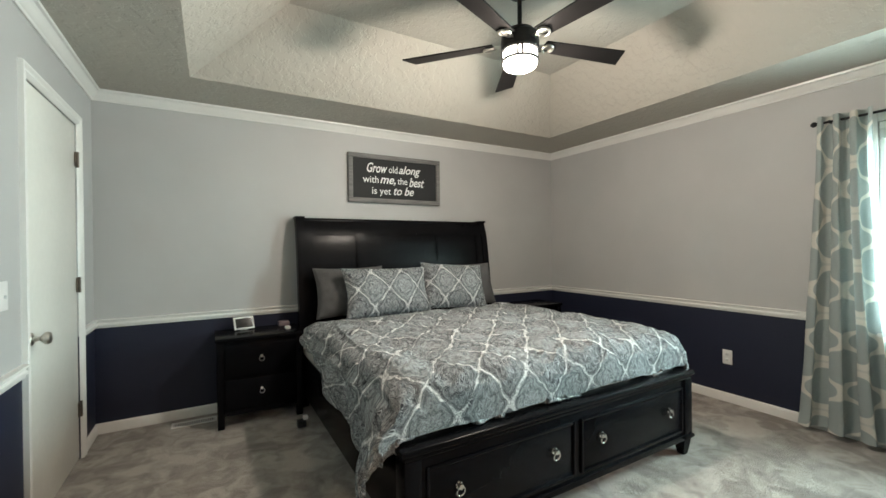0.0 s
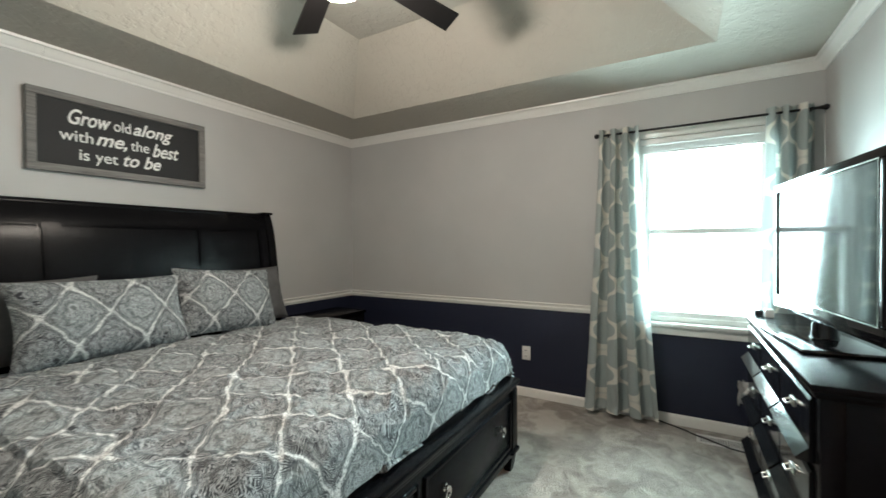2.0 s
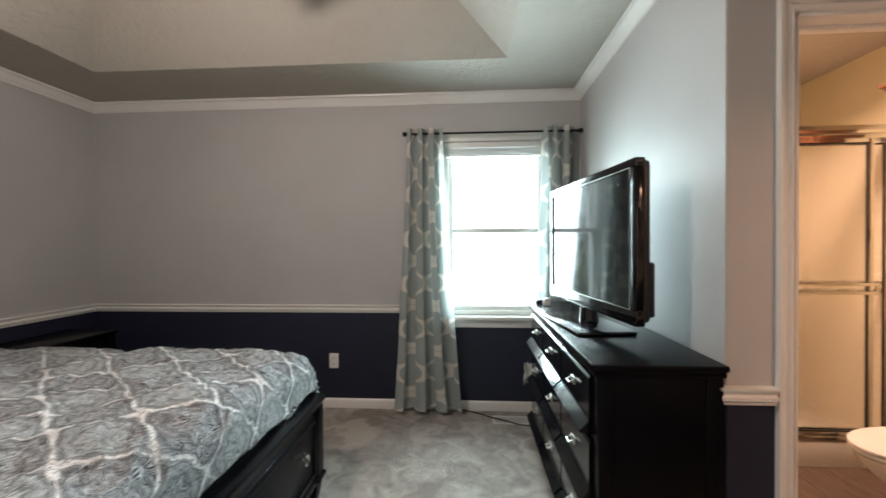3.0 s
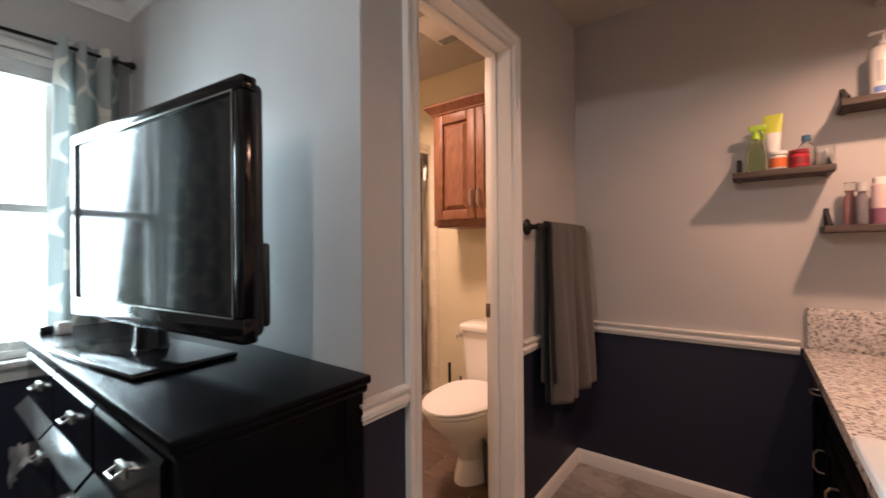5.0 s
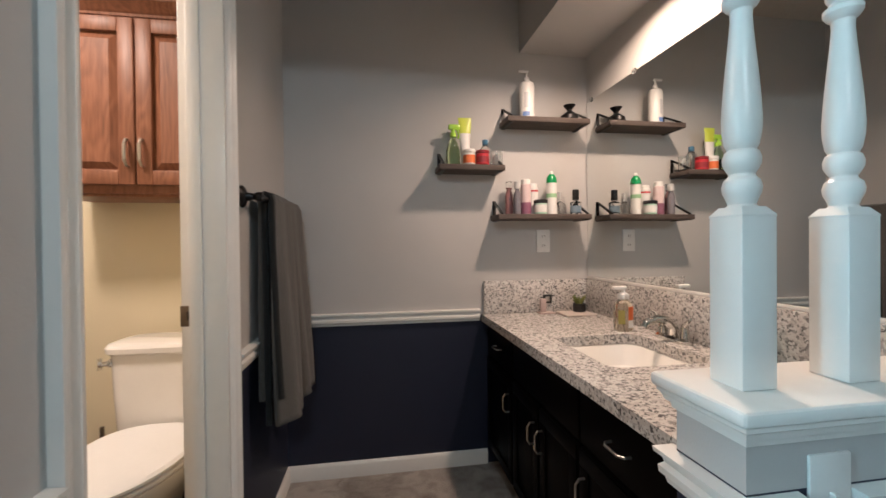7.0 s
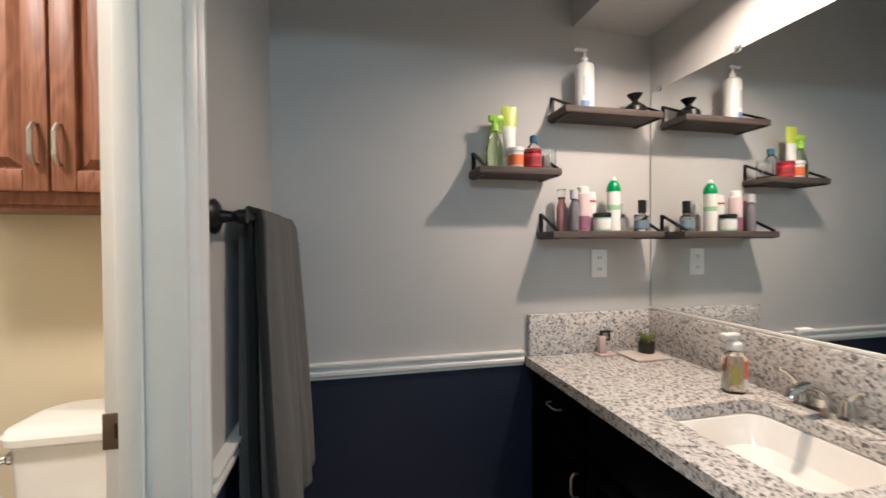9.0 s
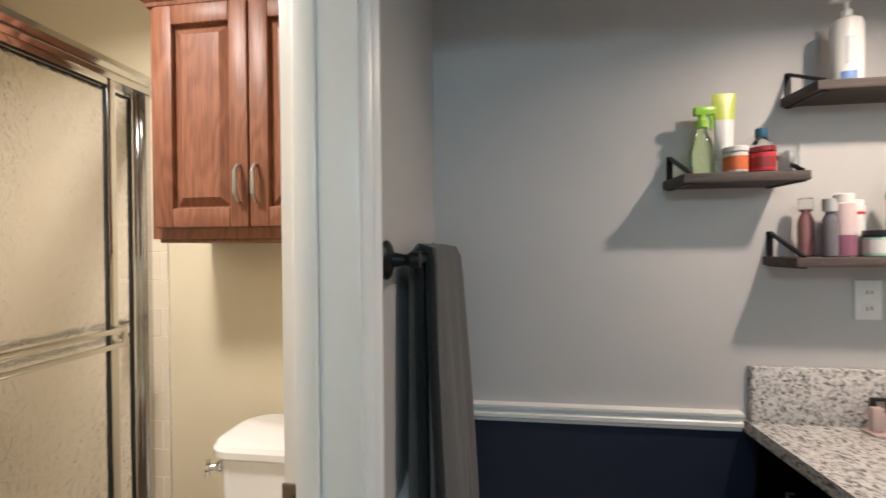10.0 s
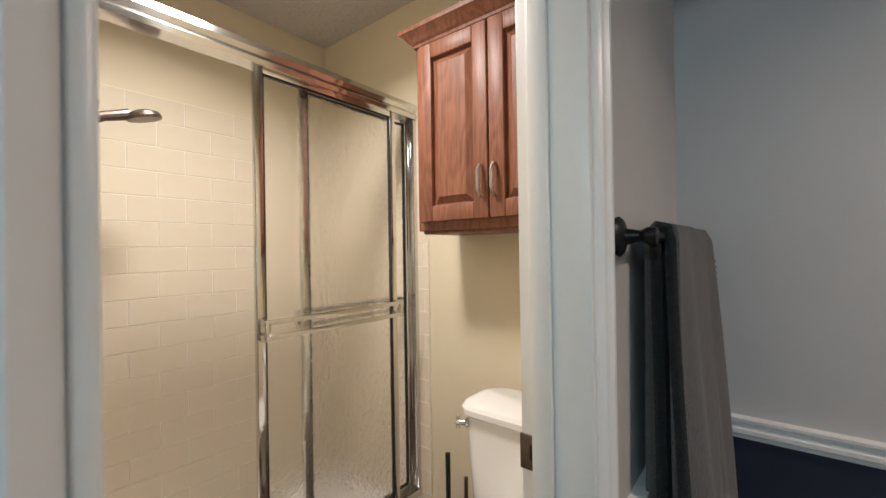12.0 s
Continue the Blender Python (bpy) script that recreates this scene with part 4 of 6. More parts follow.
# ---- sign over the bed ----
SX0, SX1, SZ0, SZ1 = 0.945, 1.903, 1.715, 2.172
sign = thing("framed_sign", (1.425, YN, SZ0), "black lettered sign in a grey-washed wood frame", "wall sign")
part("board", boxmesh(SX0 + 0.03, YN - 0.022, SZ0 + 0.03, SX1 - 0.03, YN - 0.004, SZ1 - 0.03), M_BOARD, sign)
for a in ((SX0, SZ0, SX1, SZ0 + 0.042), (SX0, SZ1 - 0.042, SX1, SZ1), (SX0, SZ0 + 0.042, SX0 + 0.042, SZ1 - 0.042), (SX1 - 0.042, SZ0 + 0.042, SX1, SZ1 - 0.042)):
    part("frame_side", boxmesh(a[0], YN - 0.038, a[1], a[2], YN, a[3], 0.003), M_GREYFRAME, sign)


def words(text, x, z, size, script, width):
    data = bpy.data.curves.new("words", "FONT")
    data.body, data.size, data.extrude = text, size, 0.001
    if script:
        data.shear, data.offset = 0.34, 0.0016
    tmp = new("words", data)
    bpy.context.view_layer.update()
    me = bpy.data.meshes.new_from_object(tmp)
    bpy.data.objects.remove(tmp)
    b = bmesh.new()
    b.from_mesh(me)
    bpy.data.meshes.remove(me)
    lo, hi = min(v.co.x for v in b.verts), max(v.co.x for v in b.verts)
    k = width / (hi - lo)
    for v in b.verts:
        v.co = Vector((x + (v.co.x - lo) * k, YN - 0.0235 - v.co.z, z + v.co.y))
    part("lettering", b, M_LETTER, sign, "white painted lettering")


words("Grow", 1.125, 2.005, 0.125, True, 0.205)
words("old", 1.345, 2.010, 0.095, False, 0.090)
words("along", 1.450, 2.010, 0.110, True, 0.235)
words("with", 1.085, 1.905, 0.095, False, 0.155)
words("me,", 1.255, 1.905, 0.115, True, 0.160)
words("the", 1.435, 1.905, 0.095, False, 0.105)
words("best", 1.560, 1.890, 0.125, True, 0.165)
words("is yet", 1.175, 1.800, 0.095, False, 0.190)
words("to be", 1.395, 1.800, 0.115, True, 0.215)

# ---- ceiling fan ----
M_DARKBAND = plain("matt_dark_band", (0.03, 0.03, 0.03), 0.6, 0, 90, 0.1, 0.05)
FX, FYC = 1.37, 1.64
fan = thing("ceiling_fan", (FX, FYC, UZ), "dark five-blade ceiling fan with lit glass drum", "ceiling fan")
fp = pose(FX, FYC, 0)
part("canopy", lathe([(0.055, 2.70), (0.066, 2.72), (0.070, 2.76), (0.070, 2.80)], fp), M_BLACKMETAL, fan)
part("downrod", lathe([(0.013, 2.50), (0.013, 2.71)], fp, 12), M_BLACKMETAL, fan)
part("motor", lathe([(0.086, 2.392), (0.104, 2.398), (0.108, 2.43), (0.104, 2.475), (0.080, 2.502), (0.036, 2.515), (0.020, 2.535)], fp, 32), M_BLACKMETAL, fan)
part("glass_drum", lathe([(0.020, 2.286), (0.070, 2.290), (0.090, 2.302), (0.095, 2.318), (0.094, 2.392)], fp, 32), M_BOWL, fan, "glowing frosted glass drum")
part("light_band", lathe([(0.0965, 2.326), (0.104, 2.326), (0.104, 2.338), (0.0965, 2.338), (0.0965, 2.326)], fp, 32), M_DARKBAND, fan)
part("light_collar", lathe([(0.0965, 2.384), (0.106, 2.384), (0.106, 2.396), (0.0965, 2.396), (0.0965, 2.384)], fp, 32), M_DARKBAND, fan)
for k in range(4):
    for da in (-7, 7):
        m = pose(FX, FYC, 0, 0, 0, 50 + 90 * k + da)
        part("cage_post", boxmesh(0.097, -0.005, 2.336, 0.103, 0.005, 2.386, 0.001, m=m), M_DARKBAND, fan)
for k in range(5):
    m = pose(FX, FYC, 2.437, 0, 0, -13 + 72 * k) @ pose(0, 0, 0, -10, 0, 0)
    b = bmesh.new()
    rows = []
    for f in [j / 10 for j in range(11)]:
        x = 0.15 + 0.53 * f
        w = 0.046 + 0.018 * f
        lean = 0.018 * (f > 0.95)
        rows.append([b.verts.new(m @ Vector(c)) for c in ((x - lean, -w, 0.004), (x + lean, w, 0.004), (x + lean, w, -0.004), (x - lean, -w, -0.004))])
    for p, q in zip(rows, rows[1:]):
        for j in range(4):
            b.faces.new((p[j], p[(j + 1) % 4], q[(j + 1) % 4], q[j]))
    b.faces.new(rows[0])
    b.faces.new(rows[-1])
    blade = part("blade", b, M_BLADE, fan)
    b = boxmesh(0.085, -0.016, -0.012, 0.20, 0.016, -0.004, 0.003, m=m)
    ringpts = [(0.175 + 0.032 * math.cos(t), 0.032 * math.sin(t), -0.014) for t in [j * math.pi / 9 for j in range(19)]]
    add_tube(b, [m @ Vector(c) for c in ringpts], 0.0065, 8)
    part("blade_arm", b, M_NICKEL, blade, "polished blade arm with a ring")

# ---- dresser ----
M_GLOSSDRAWER = plain("glossy_black_drawer", (0.006, 0.006, 0.007), 0.12, 0, 40, 0.05, 0.0)
DX0, DX1, DY0, DY1, DZ = 1.726, 3.205, -0.29, 0.140, 0.878
dr = thing("dresser", ((DX0 + DX1) / 2, (DY0 + DY1) / 2, 0), "wide black lacquered dresser with rows of drawers", "dresser")
bm = boxmesh(DX0, DY0, DZ - 0.022, DX1, DY1, DZ, 0.006)
add_box(bm, DX0 + 0.012, DY0, DZ - 0.045, DX1 - 0.012, DY1 - 0.012, DZ - 0.020, 0.008)
part("top", bm, M_BLACK, dr)
part("body", boxmesh(DX0 + 0.03, DY0 + 0.004, 0.075, DX1 - 0.03, DY1 - 0.035, DZ - 0.044, 0.004), M_BLACK, dr)
for x in (DX0 + 0.026, DX1 - 0.081):
    for y in (DY0 + 0.004, DY1 - 0.085):
        part("leg", boxmesh(x, y, 0, x + 0.055, y + 0.055, DZ - 0.046, 0.005), M_BLACK, dr)
part("plinth", boxmesh(DX0 + 0.08, DY1 - 0.06, 0.06, DX1 - 0.08, DY1 - 0.03, 0.11, 0.006), M_BLACK, dr)
cols = [DX0 + 0.085 + (DX1 - DX0 - 0.17) * k / 3 for k in range(4)]
for i in range(3):
    for z0, z1 in ((0.120, 0.340), (0.365, 0.585), (0.610, 0.812)):
        x0, x1 = cols[i] + 0.010, cols[i + 1] - 0.010
        b = bmesh.new()
        yb, yf = DY1 - 0.035, DY1 - 0.012
        prof = [(yb, z0), (yf, z0), (yf + 0.026, z0 + 0.004), (yf + 0.028, z0 + 0.010), (yf - 0.006, z0 + 0.046), (yf - 0.006, z1 - 0.010), (yf - 0.012, z1), (yb, z1)]
        add_strip(b, [(p[0], p[1]) for p in prof], [((x0, 0, 0), (0, 1, 0)), ((x1, 0, 0), (0, 1, 0))])
        d = part("drawer", b, M_GLOSSDRAWER, dr)
        xc, zc = (x0 + x1) / 2, (z0 + z1) / 2 + 0.02
        b = boxmesh(xc - 0.028, yf - 0.006, zc - 0.013, xc + 0.028, yf - 0.001, zc + 0.013, 0.002)
        add_tube(b, [(xc - 0.020, yf - 0.002, zc + 0.004), (xc - 0.020, yf + 0.016, zc - 0.004), (xc + 0.020, yf + 0.016, zc - 0.004), (xc + 0.020, yf - 0.002, zc + 0.004)], 0.0035, 8)
        part("bail_pull", b, M_NICKEL, d, "nickel square bail pull")

# ---- television ----
tv = thing("television", (2.40, -0.05, DZ), "black flat-screen television on a glossy stand", "television")
tvb = pose(2.405, -0.019, 0, 0, 0, 6.5)
tvm = pose(-0.006, 0, 0.028) @ tvb @ Matrix.Diagonal((1.026, 1, 1, 1))
part("back_shell", add_box(boxmesh(-0.475, -0.06, 0.945, 0.475, -0.012, 1.548, 0.018, 3, m=tvm), -0.470, -0.078, 0.965, 0.470, -0.055, 1.17, 0.03, 3, m=tvm), M_BLACKPLASTIC, tv)
bm = bmesh.new()
for a in ((-0.480, 0.935, 0.480, 0.995), (-0.480, 1.520, 0.480, 1.555), (-0.480, 0.995, -0.445, 1.520), (0.445, 0.995, 0.480, 1.520)):
    add_box(bm, a[0], -0.035, a[1], a[2], 0.006, a[3], 0.006, m=tvm)
part("bezel", bm, M_GLOSSBLACK, tv)
part("screen", boxmesh(-0.447, -0.02, 0.993, 0.447, -0.0015, 1.522, m=tvm), M_SCREEN, tv)
bm = bmesh.new()
for a in ((-0.447, 0.992, 0.447, 0.996), (-0.447, 1.519, 0.447, 1.523), (-0.447, 0.996, -0.443, 1.519), (0.443, 0.996, 0.447, 1.519)):
    add_box(bm, a[0], -0.002, a[1], a[2], 0.0075, a[3], m=tvm)
part("inner_trim", bm, M_CHROME, tv, "thin bright trim round the screen")
part("neck", lathe([(0.06, 0.885), (0.045, 0.90), (0.040, 0.96)], tvb @ pose(0, -0.03, 0), 20), M_GLOSSBLACK, tv)
part("base", boxmesh(-0.27, -0.13, DZ + 0.001, 0.27, 0.13, DZ + 0.018, 0.008, 3, m=tvb), M_GLOSSBLACK, tv)
for x, y, h, mt, lab in ((3.16, 0.07, 0.022, M_BLACKPLASTIC, "small black box on the dresser"), (3.07, 0.08, 0.03, M_BLACKPLASTIC, "small black receiver on the dresser"), (3.02, 0.04, 0.045, M_WHITEPLASTIC, "small white device on the dresser")):
    solo("media_box", boxmesh(x - 0.025, y - 0.02, DZ, x + 0.025, y + 0.02, DZ + h, 0.006), mt, lab, "media box")
solo("power_cable", tube([(3.46, 0.60, 0.02), (3.44, 0.50, 0.007), (3.40, 0.42, 0.006), (3.36, 0.40, 0.012), (3.30, 0.30, 0.014), (3.25, 0.19, 0.007), (3.23, 0.05, 0.006)], 0.005, 8), M_BLACKPLASTIC, "black cable lying on the carpet", "cable")
bag = sheet(lambda u, v: Vector((3.193 + 0.07 * math.sin(math.pi * u) * (1 - 0.5 * v), 0.10 + 0.06 * u + 0.02 * bump_noise((u * 4, v * 4, 1), 1), 0.30 + 0.15 * v + 0.02 * bump_noise((u * 5, v * 3, 9), 1))), 14, 14)
solo("bag", bag, colour("crinkled_white_plastic", (0.62, 0.61, 0.60)), "crumpled white plastic bag beside the dresser", "bag")

# ---- toilet room doorway fittings ----
strike = thing("strike_plate", (XT - 0.012, D0 + 0.015, 0.89), "aged bronze latch plate on the white jamb", "strike plate")
part("plate", boxmesh(XT - 0.044, D0 + 0.012, 0.892, XT + 0.008, D0 + 0.017, 0.950, 0.002), M_BRONZE, strike)
part("latch_hole", boxmesh(XT - 0.025, D0 + 0.0165, 0.910, XT - 0.010, D0 + 0.0178, 0.934), M_BLACKPLASTIC, strike)

# ---- towel bar and towels ----
BARZ = 1.273
bar = thing("towel_bar", (1.74, -1.5, BARZ), "black metal towel bar with round mounts", "towel bar")
for y in (-1.235, -1.80):
    part("mount", lathe([(0.034, 0), (0.036, 0.006), (0.030, 0.012), (0.014, 0.018), (0.010, 0.040), (0.015, 0.050), (0.015, 0.066)], pose(XP, y, BARZ, 0, -90, 0), 20), M_BLACKMETAL, bar)
part("rail", tube([(1.712, -1.225, BARZ), (1.712, -1.81, BARZ)], 0.009, 12), M_BLACKMETAL, bar)


def towel(y0, y1, xr, z_front, z_back, material, seed, label, spread=1.0):
    """A folded towel over the bar: front sheet, turn over the bar, back sheet."""
    def at(u, v):
        y = y0 + (y1 - y0) * u
        lf, lb = BARZ - z_front, BARZ - z_back
        s = v * (lf + lb + 0.06) - lf
        if s < 0:
            x, z, fall = -xr, BARZ + s, -s / lf
        elif s < 0.06:
            a = math.pi * s / 0.06
            x, z, fall = -xr * math.cos(a), BARZ + 0.022 * math.sin(a), 0
        else:
            x, z, fall = xr * 0.8, BARZ - (s - 0.06), (s - 0.06) / lb
        fold = 0.020 * math.sin(u * 11 + seed + 1.2 * fall) + 0.012 * math.sin(u * 23 + 2 * seed)
        x += fold * (0.25 + fall) * (1 if s < 0 else 0.3) - (0.036 * fall * spread if s < 0 else 0.0)
        y += (0.05 * fall * (0.6 - u) if s < 0 else 0) + 0.008 * bump_noise((u * 4, v * 5, seed), 1.0)
        z += 0.012 * bump_noise((u * 3, seed, 0), 1.0) * fall - 0.03 * u * (1 - u) * fall
        return Vector((1.712 + x, y, z))
    b = sheet(at, 44, 70, lambda u, v: (u, v))
    ob = solo("towel", b, material, label, "towel", "towels on the bar")
    mod = ob.modifiers.new("thickness", "SOLIDIFY")
    mod.thickness, mod.offset = 0.019, 0
    return ob


grey_towel = towel(-1.325, -1.745, 0.024, 0.505, 0.58, M_TOWEL, 1.0, "grey ribbed bath towel hanging folded over the bar")
towel(-1.315, -1.71, 0.013, 0.60, 0.50, M_TOWEL_DARK, 3.0, "charcoal bath towel hanging beneath the grey one", 0.25)
bm = bmesh.new()
for k in range(26):
    z = 1.215 - 0.0155 * k
    f = (BARZ - z) / 0.81
    add_box(bm, 1.712 - 0.046 - 0.036 * f, -1.742 + 0.012 * f, z - 0.004, 1.712 - 0.010 - 0.032 * f, -1.726 + 0.012 * f, z + 0.004, 0.003, 1)
part("edging", bm, M_PINKBAND, grey_towel, "mauve woven edging")

# ---- half wall with turned posts ----
HRZ = RZS - 0.035
HX, HY0, HY1 = 0.840, -0.478, -0.345
half = thing("half_wall", (0.54, -0.43, 0), "half wall with white moulded cap beside the vanity", "half wall", "", "structure")
part("core", boxmesh(XM, HY0, 0, HX, HY1, 0.858), M_WALL, half, "grey and navy painted core")
bm = boxmesh(XM, HY0 - 0.028, 0.862, HX + 0.032, HY1 + 0.030, 0.886, 0.008, 3)
part("cap", bm, M_TRIM, half)
bm = bmesh.new()
CAPM = [(0, 0.0), (0.005, 0.001), (0.007, 0.010), (0.014, 0.014), (0.017, 0.024), (0.022, 0.028), (0.022, 0.036), (0, 0.036)]
add_strip(bm, CAPM, [((XM, HY1, 0.826), (0, 1, 0)), ((HX, HY1, 0.826), (1, 1, 0)), ((HX, HY0, 0.826), (1, -1, 0)), ((0.83, HY0, 0.826), (0, -1, 0))])
part("cap_moulding", bm, M_TRIM, half)
bm = bmesh.new()
add_strip(bm, RAIL, [((0.755, HY1, HRZ), (0, 1, 0)), ((HX, HY1, HRZ), (1, 1, 0)), ((HX, HY0, HRZ), (1, -1, 0)), ((0.825, HY0, HRZ), (0, -1, 0))])
part("chair_rail", bm, M_TRIM, half)
bm = bmesh.new()
add_strip(bm, RAIL, [((XM, HY1, HRZ), (0, 1, 0)), ((0.668, HY1, HRZ), (0, 1, 0))])
part("chair_rail", bm, M_TRIM, half)
bm = bmesh.new()
add_strip(bm, BASE, [((XM, HY1, 0), (0, 1, 0)), ((HX, HY1, 0), (1, 1, 0)), ((HX, HY0, 0), (1, -1, 0)), ((0.83, HY0, 0), (0, -1, 0))])
part("baseboard", bm, M_TRIM, half)
wall_plate("light_switch", (0.705, HY1, 0.748), (0, 1, 0), "white toggle switch plate on the half wall", True)

POSTY = -0.413
SP = [(0.030, 1.150), (0.036, 1.158), (0.036, 1.164), (0.029, 1.170), (0.033, 1.178), (0.040, 1.188), (0.042, 1.198), (0.038, 1.208), (0.029, 1.214), (0.027, 1.218),
      (0.033, 1.224), (0.0395, 1.233), (0.0405, 1.243), (0.036, 1.252), (0.030, 1.256), (0.036, 1.264), (0.041, 1.285), (0.042, 1.305), (0.040, 1.33), (0.036, 1.365),
      (0.031, 1.40), (0.026, 1.435), (0.023, 1.462), (0.024, 1.474), (0.034, 1.480), (0.040, 1.487), (0.040, 1.494), (0.030, 1.500), (0.027, 1.504), (0.034, 1.512),
      (0.036, 1.522), (0.032, 1.53), (0.034, 1.54), (0.034, 1.56)]
post0 = None
for k, x in enumerate((0.776, 0.582, 0.388)):
    if post0 is None:
        post0 = thing("turned_post", (x, POSTY, 0.886), "white painted turned baluster on the half wall", "baluster", "balusters on the half wall")
        s = 0.031
        bm = boxmesh(x - s, POSTY - s, 0.886, x + s, POSTY + s, 1.151, 0.003)
        add_lathe(bm, [(s * 1.405, 1.150), (s * 1.405, 1.153), (s * 0.98, 1.166)], pose(x, POSTY, 0, 0, 0, 45), 4)
        part("square_foot", bm, M_TRIM, post0)
        part("turning", lathe([(r * 0.64, z) for r, z in SP], pose(x, POSTY, 0), 32), M_TRIM, post0)
        bm = boxmesh(x - s, POSTY - s, 1.56, x + s, POSTY + s, 2.095, 0.003)
        part("square_head", bm, M_TRIM, post0)
    else:
        copy_thing(post0, pose(x, POSTY, 0.886))

# ---- vanity ----
CZ, CX, CN = 0.762, 0.825, HY0
van = thing("vanity_cabinet", (0.52, -1.18, 0), "dark espresso vanity cabinet with bent nickel pulls", "vanity cabinet")
bm = boxmesh(XM, YS, 0.09, 0.775, CN - 0.002, 0.59, 0.002)
add_box(bm, 0.74, YS, 0.59, 0.775, CN - 0.002, CZ - 0.037)
add_box(bm, XM, YS, 0.59, 0.74, YS + 0.02, CZ - 0.037)
add_box(bm, XM, CN - 0.022, 0.59, 0.74, CN - 0.002, CZ - 0.037)
part("body", bm, M_ESPRESSO, van)
part("toe_kick", boxmesh(XM, YS, 0.0, 0.72, CN - 0.002, 0.09), M_ESPRESSO, van)


def pull(x, y, z, axis, length, owner):
    b = bmesh.new()
    h = length / 2
    d = [(-h, 0.0), (-h, 0.016), (-h * 0.62, 0.026), (h * 0.62, 0.026), (h, 0.016), (h, 0.0)]
    pts = [(x + o, y + a, z) if axis == "y" else (x + o, y, z + a) for a, o in d]
    add_tube(b, pts, 0.0036, 8)
    part("pull", b, M_NICKEL, owner, "brushed nickel bent pull")


def front(name, y0, y1, z0, z1):
    b = boxmesh(0.776, y0, z0, 0.794, y1, z1, 0.004)
    p = part(name, b, M_ESPRESSO, van)
    e = 0.05
    if min(abs(y1 - y0), z1 - z0) > 0.2:
        b = bmesh.new()
        for c in ((y0 + 0.004, z0 + 0.004, y1 - 0.004, z0 + e), (y0 + 0.004, z1 - e, y1 - 0.004, z1 - 0.004), (y0 + 0.004, z0 + e, y0 + e, z1 - e), (y1 - e, z0 + e, y1 - 0.004, z1 - e)):
            add_box(b, 0.794, c[0], c[1], 0.800, c[2], c[3], 0.003)
        part("frame_moulding", b, M_ESPRESSO, p)
    return p


for y0, y1 in ((-1.845, -1.475), (-0.905, -0.52)):
    f = front("drawer_front", y0, y1, 0.56, 0.715)
    pull(0.794, (y0 + y1) / 2, 0.635, "y", 0.076, f)
front("false_front", -1.465, -0.915, 0.56, 0.715)
for y0, y1, yp in ((-1.845, -1.475, -1.505), (-1.465, -1.195, -1.225), (-1.185, -0.915, -1.155), (-0.905, -0.52, -0.87)):
    f = front("door", y0, y1, 0.10, 0.55)
    pull(0.800, yp, 0.44, "z", 0.076, f)

# worktop with a cut-out for the basin
K0, K1, KY0, KY1 = 0.365, 0.700, -1.285, -0.895
top = thing("countertop", (0.53, -1.18, CZ - 0.03), "speckled grey-white granite vanity top with backsplash", "countertop")
bm = bmesh.new()


def slab_ring(b, outer, inner, z0, z1):
    rings = []
    for pts, z in ((outer, z1), (inner, z1), (inner, z0), (outer, z0)):
        rings.append([b.verts.new((x, y, z)) for x, y in pts])
    n = len(outer)
    for a in range(4):
        p, q = rings[a], rings[(a + 1) % 4]
        for k in range(n):
            b.faces.new((p[k], p[(k + 1) % n], q[(k + 1) % n], q[k]))


def rounded(x0, y0, x1, y1, r, n=6):
    pts = []
    for cx, cy, a0 in ((x1 - r, y1 - r, 0), (x0 + r, y1 - r, 90), (x0 + r, y0 + r, 180), (x1 - r, y0 + r, 270)):
        pts += [(cx + r * math.cos(radians(a0 + 90 * k / n)), cy + r * math.sin(radians(a0 + 90 * k / n))) for k in range(n + 1)]
    return pts


hole = rounded(K0, KY0, K1, KY1, 0.05)
outer = rounded(XM, YS, CX, CN, 0.004)
slab_ring(bm, outer, hole, CZ - 0.036, CZ)
part("slab", bm, M_GRANITE, top)
part("backsplash", boxmesh(XM, YS, CZ + 0.0005, XM + 0.022, CN - 0.001, 0.928, 0.002), M_GRANITE, top)
part("side_splash", boxmesh(XM + 0.0225, YS, CZ + 0.0005, CX - 0.012, YS + 0.022, 0.928, 0.002), M_GRANITE, top)

basin = thing("sink_basin", ((K0 + K1) / 2, (KY0 + KY1) / 2, 0.62), "white porcelain undermount sink", "sink")
bm = bmesh.new()
rows = []
for g, z in ((-0.012, CZ - 0.038), (0.004, CZ - 0.040), (0.012, CZ - 0.06), (0.028, CZ - 0.11), (0.055, CZ - 0.135), (0.10, CZ - 0.142)):
    rows.append([bm.verts.new((x, y, z)) for x, y in rounded(K0 + g, KY0 + g, K1 - g, KY1 - g, 0.05 + g * 0.3)])
for p, q in zip(rows, rows[1:]):
    for k in range(len(p)):
        bm.faces.new((p[k], p[(k + 1) % len(p)], q[(k + 1) % len(p)], q[k]))
bm.faces.new(rows[-1])
part("bowl", bm, M_PORCELAIN, basin)
part("drain", lathe([(0.022, 0.6205), (0.022, 0.6235), (0.012, 0.6245), (0.003, 0.625)], pose((K0 + K1) / 2, (KY0 + KY1) / 2, 0), 18), M_CHROME, basin)

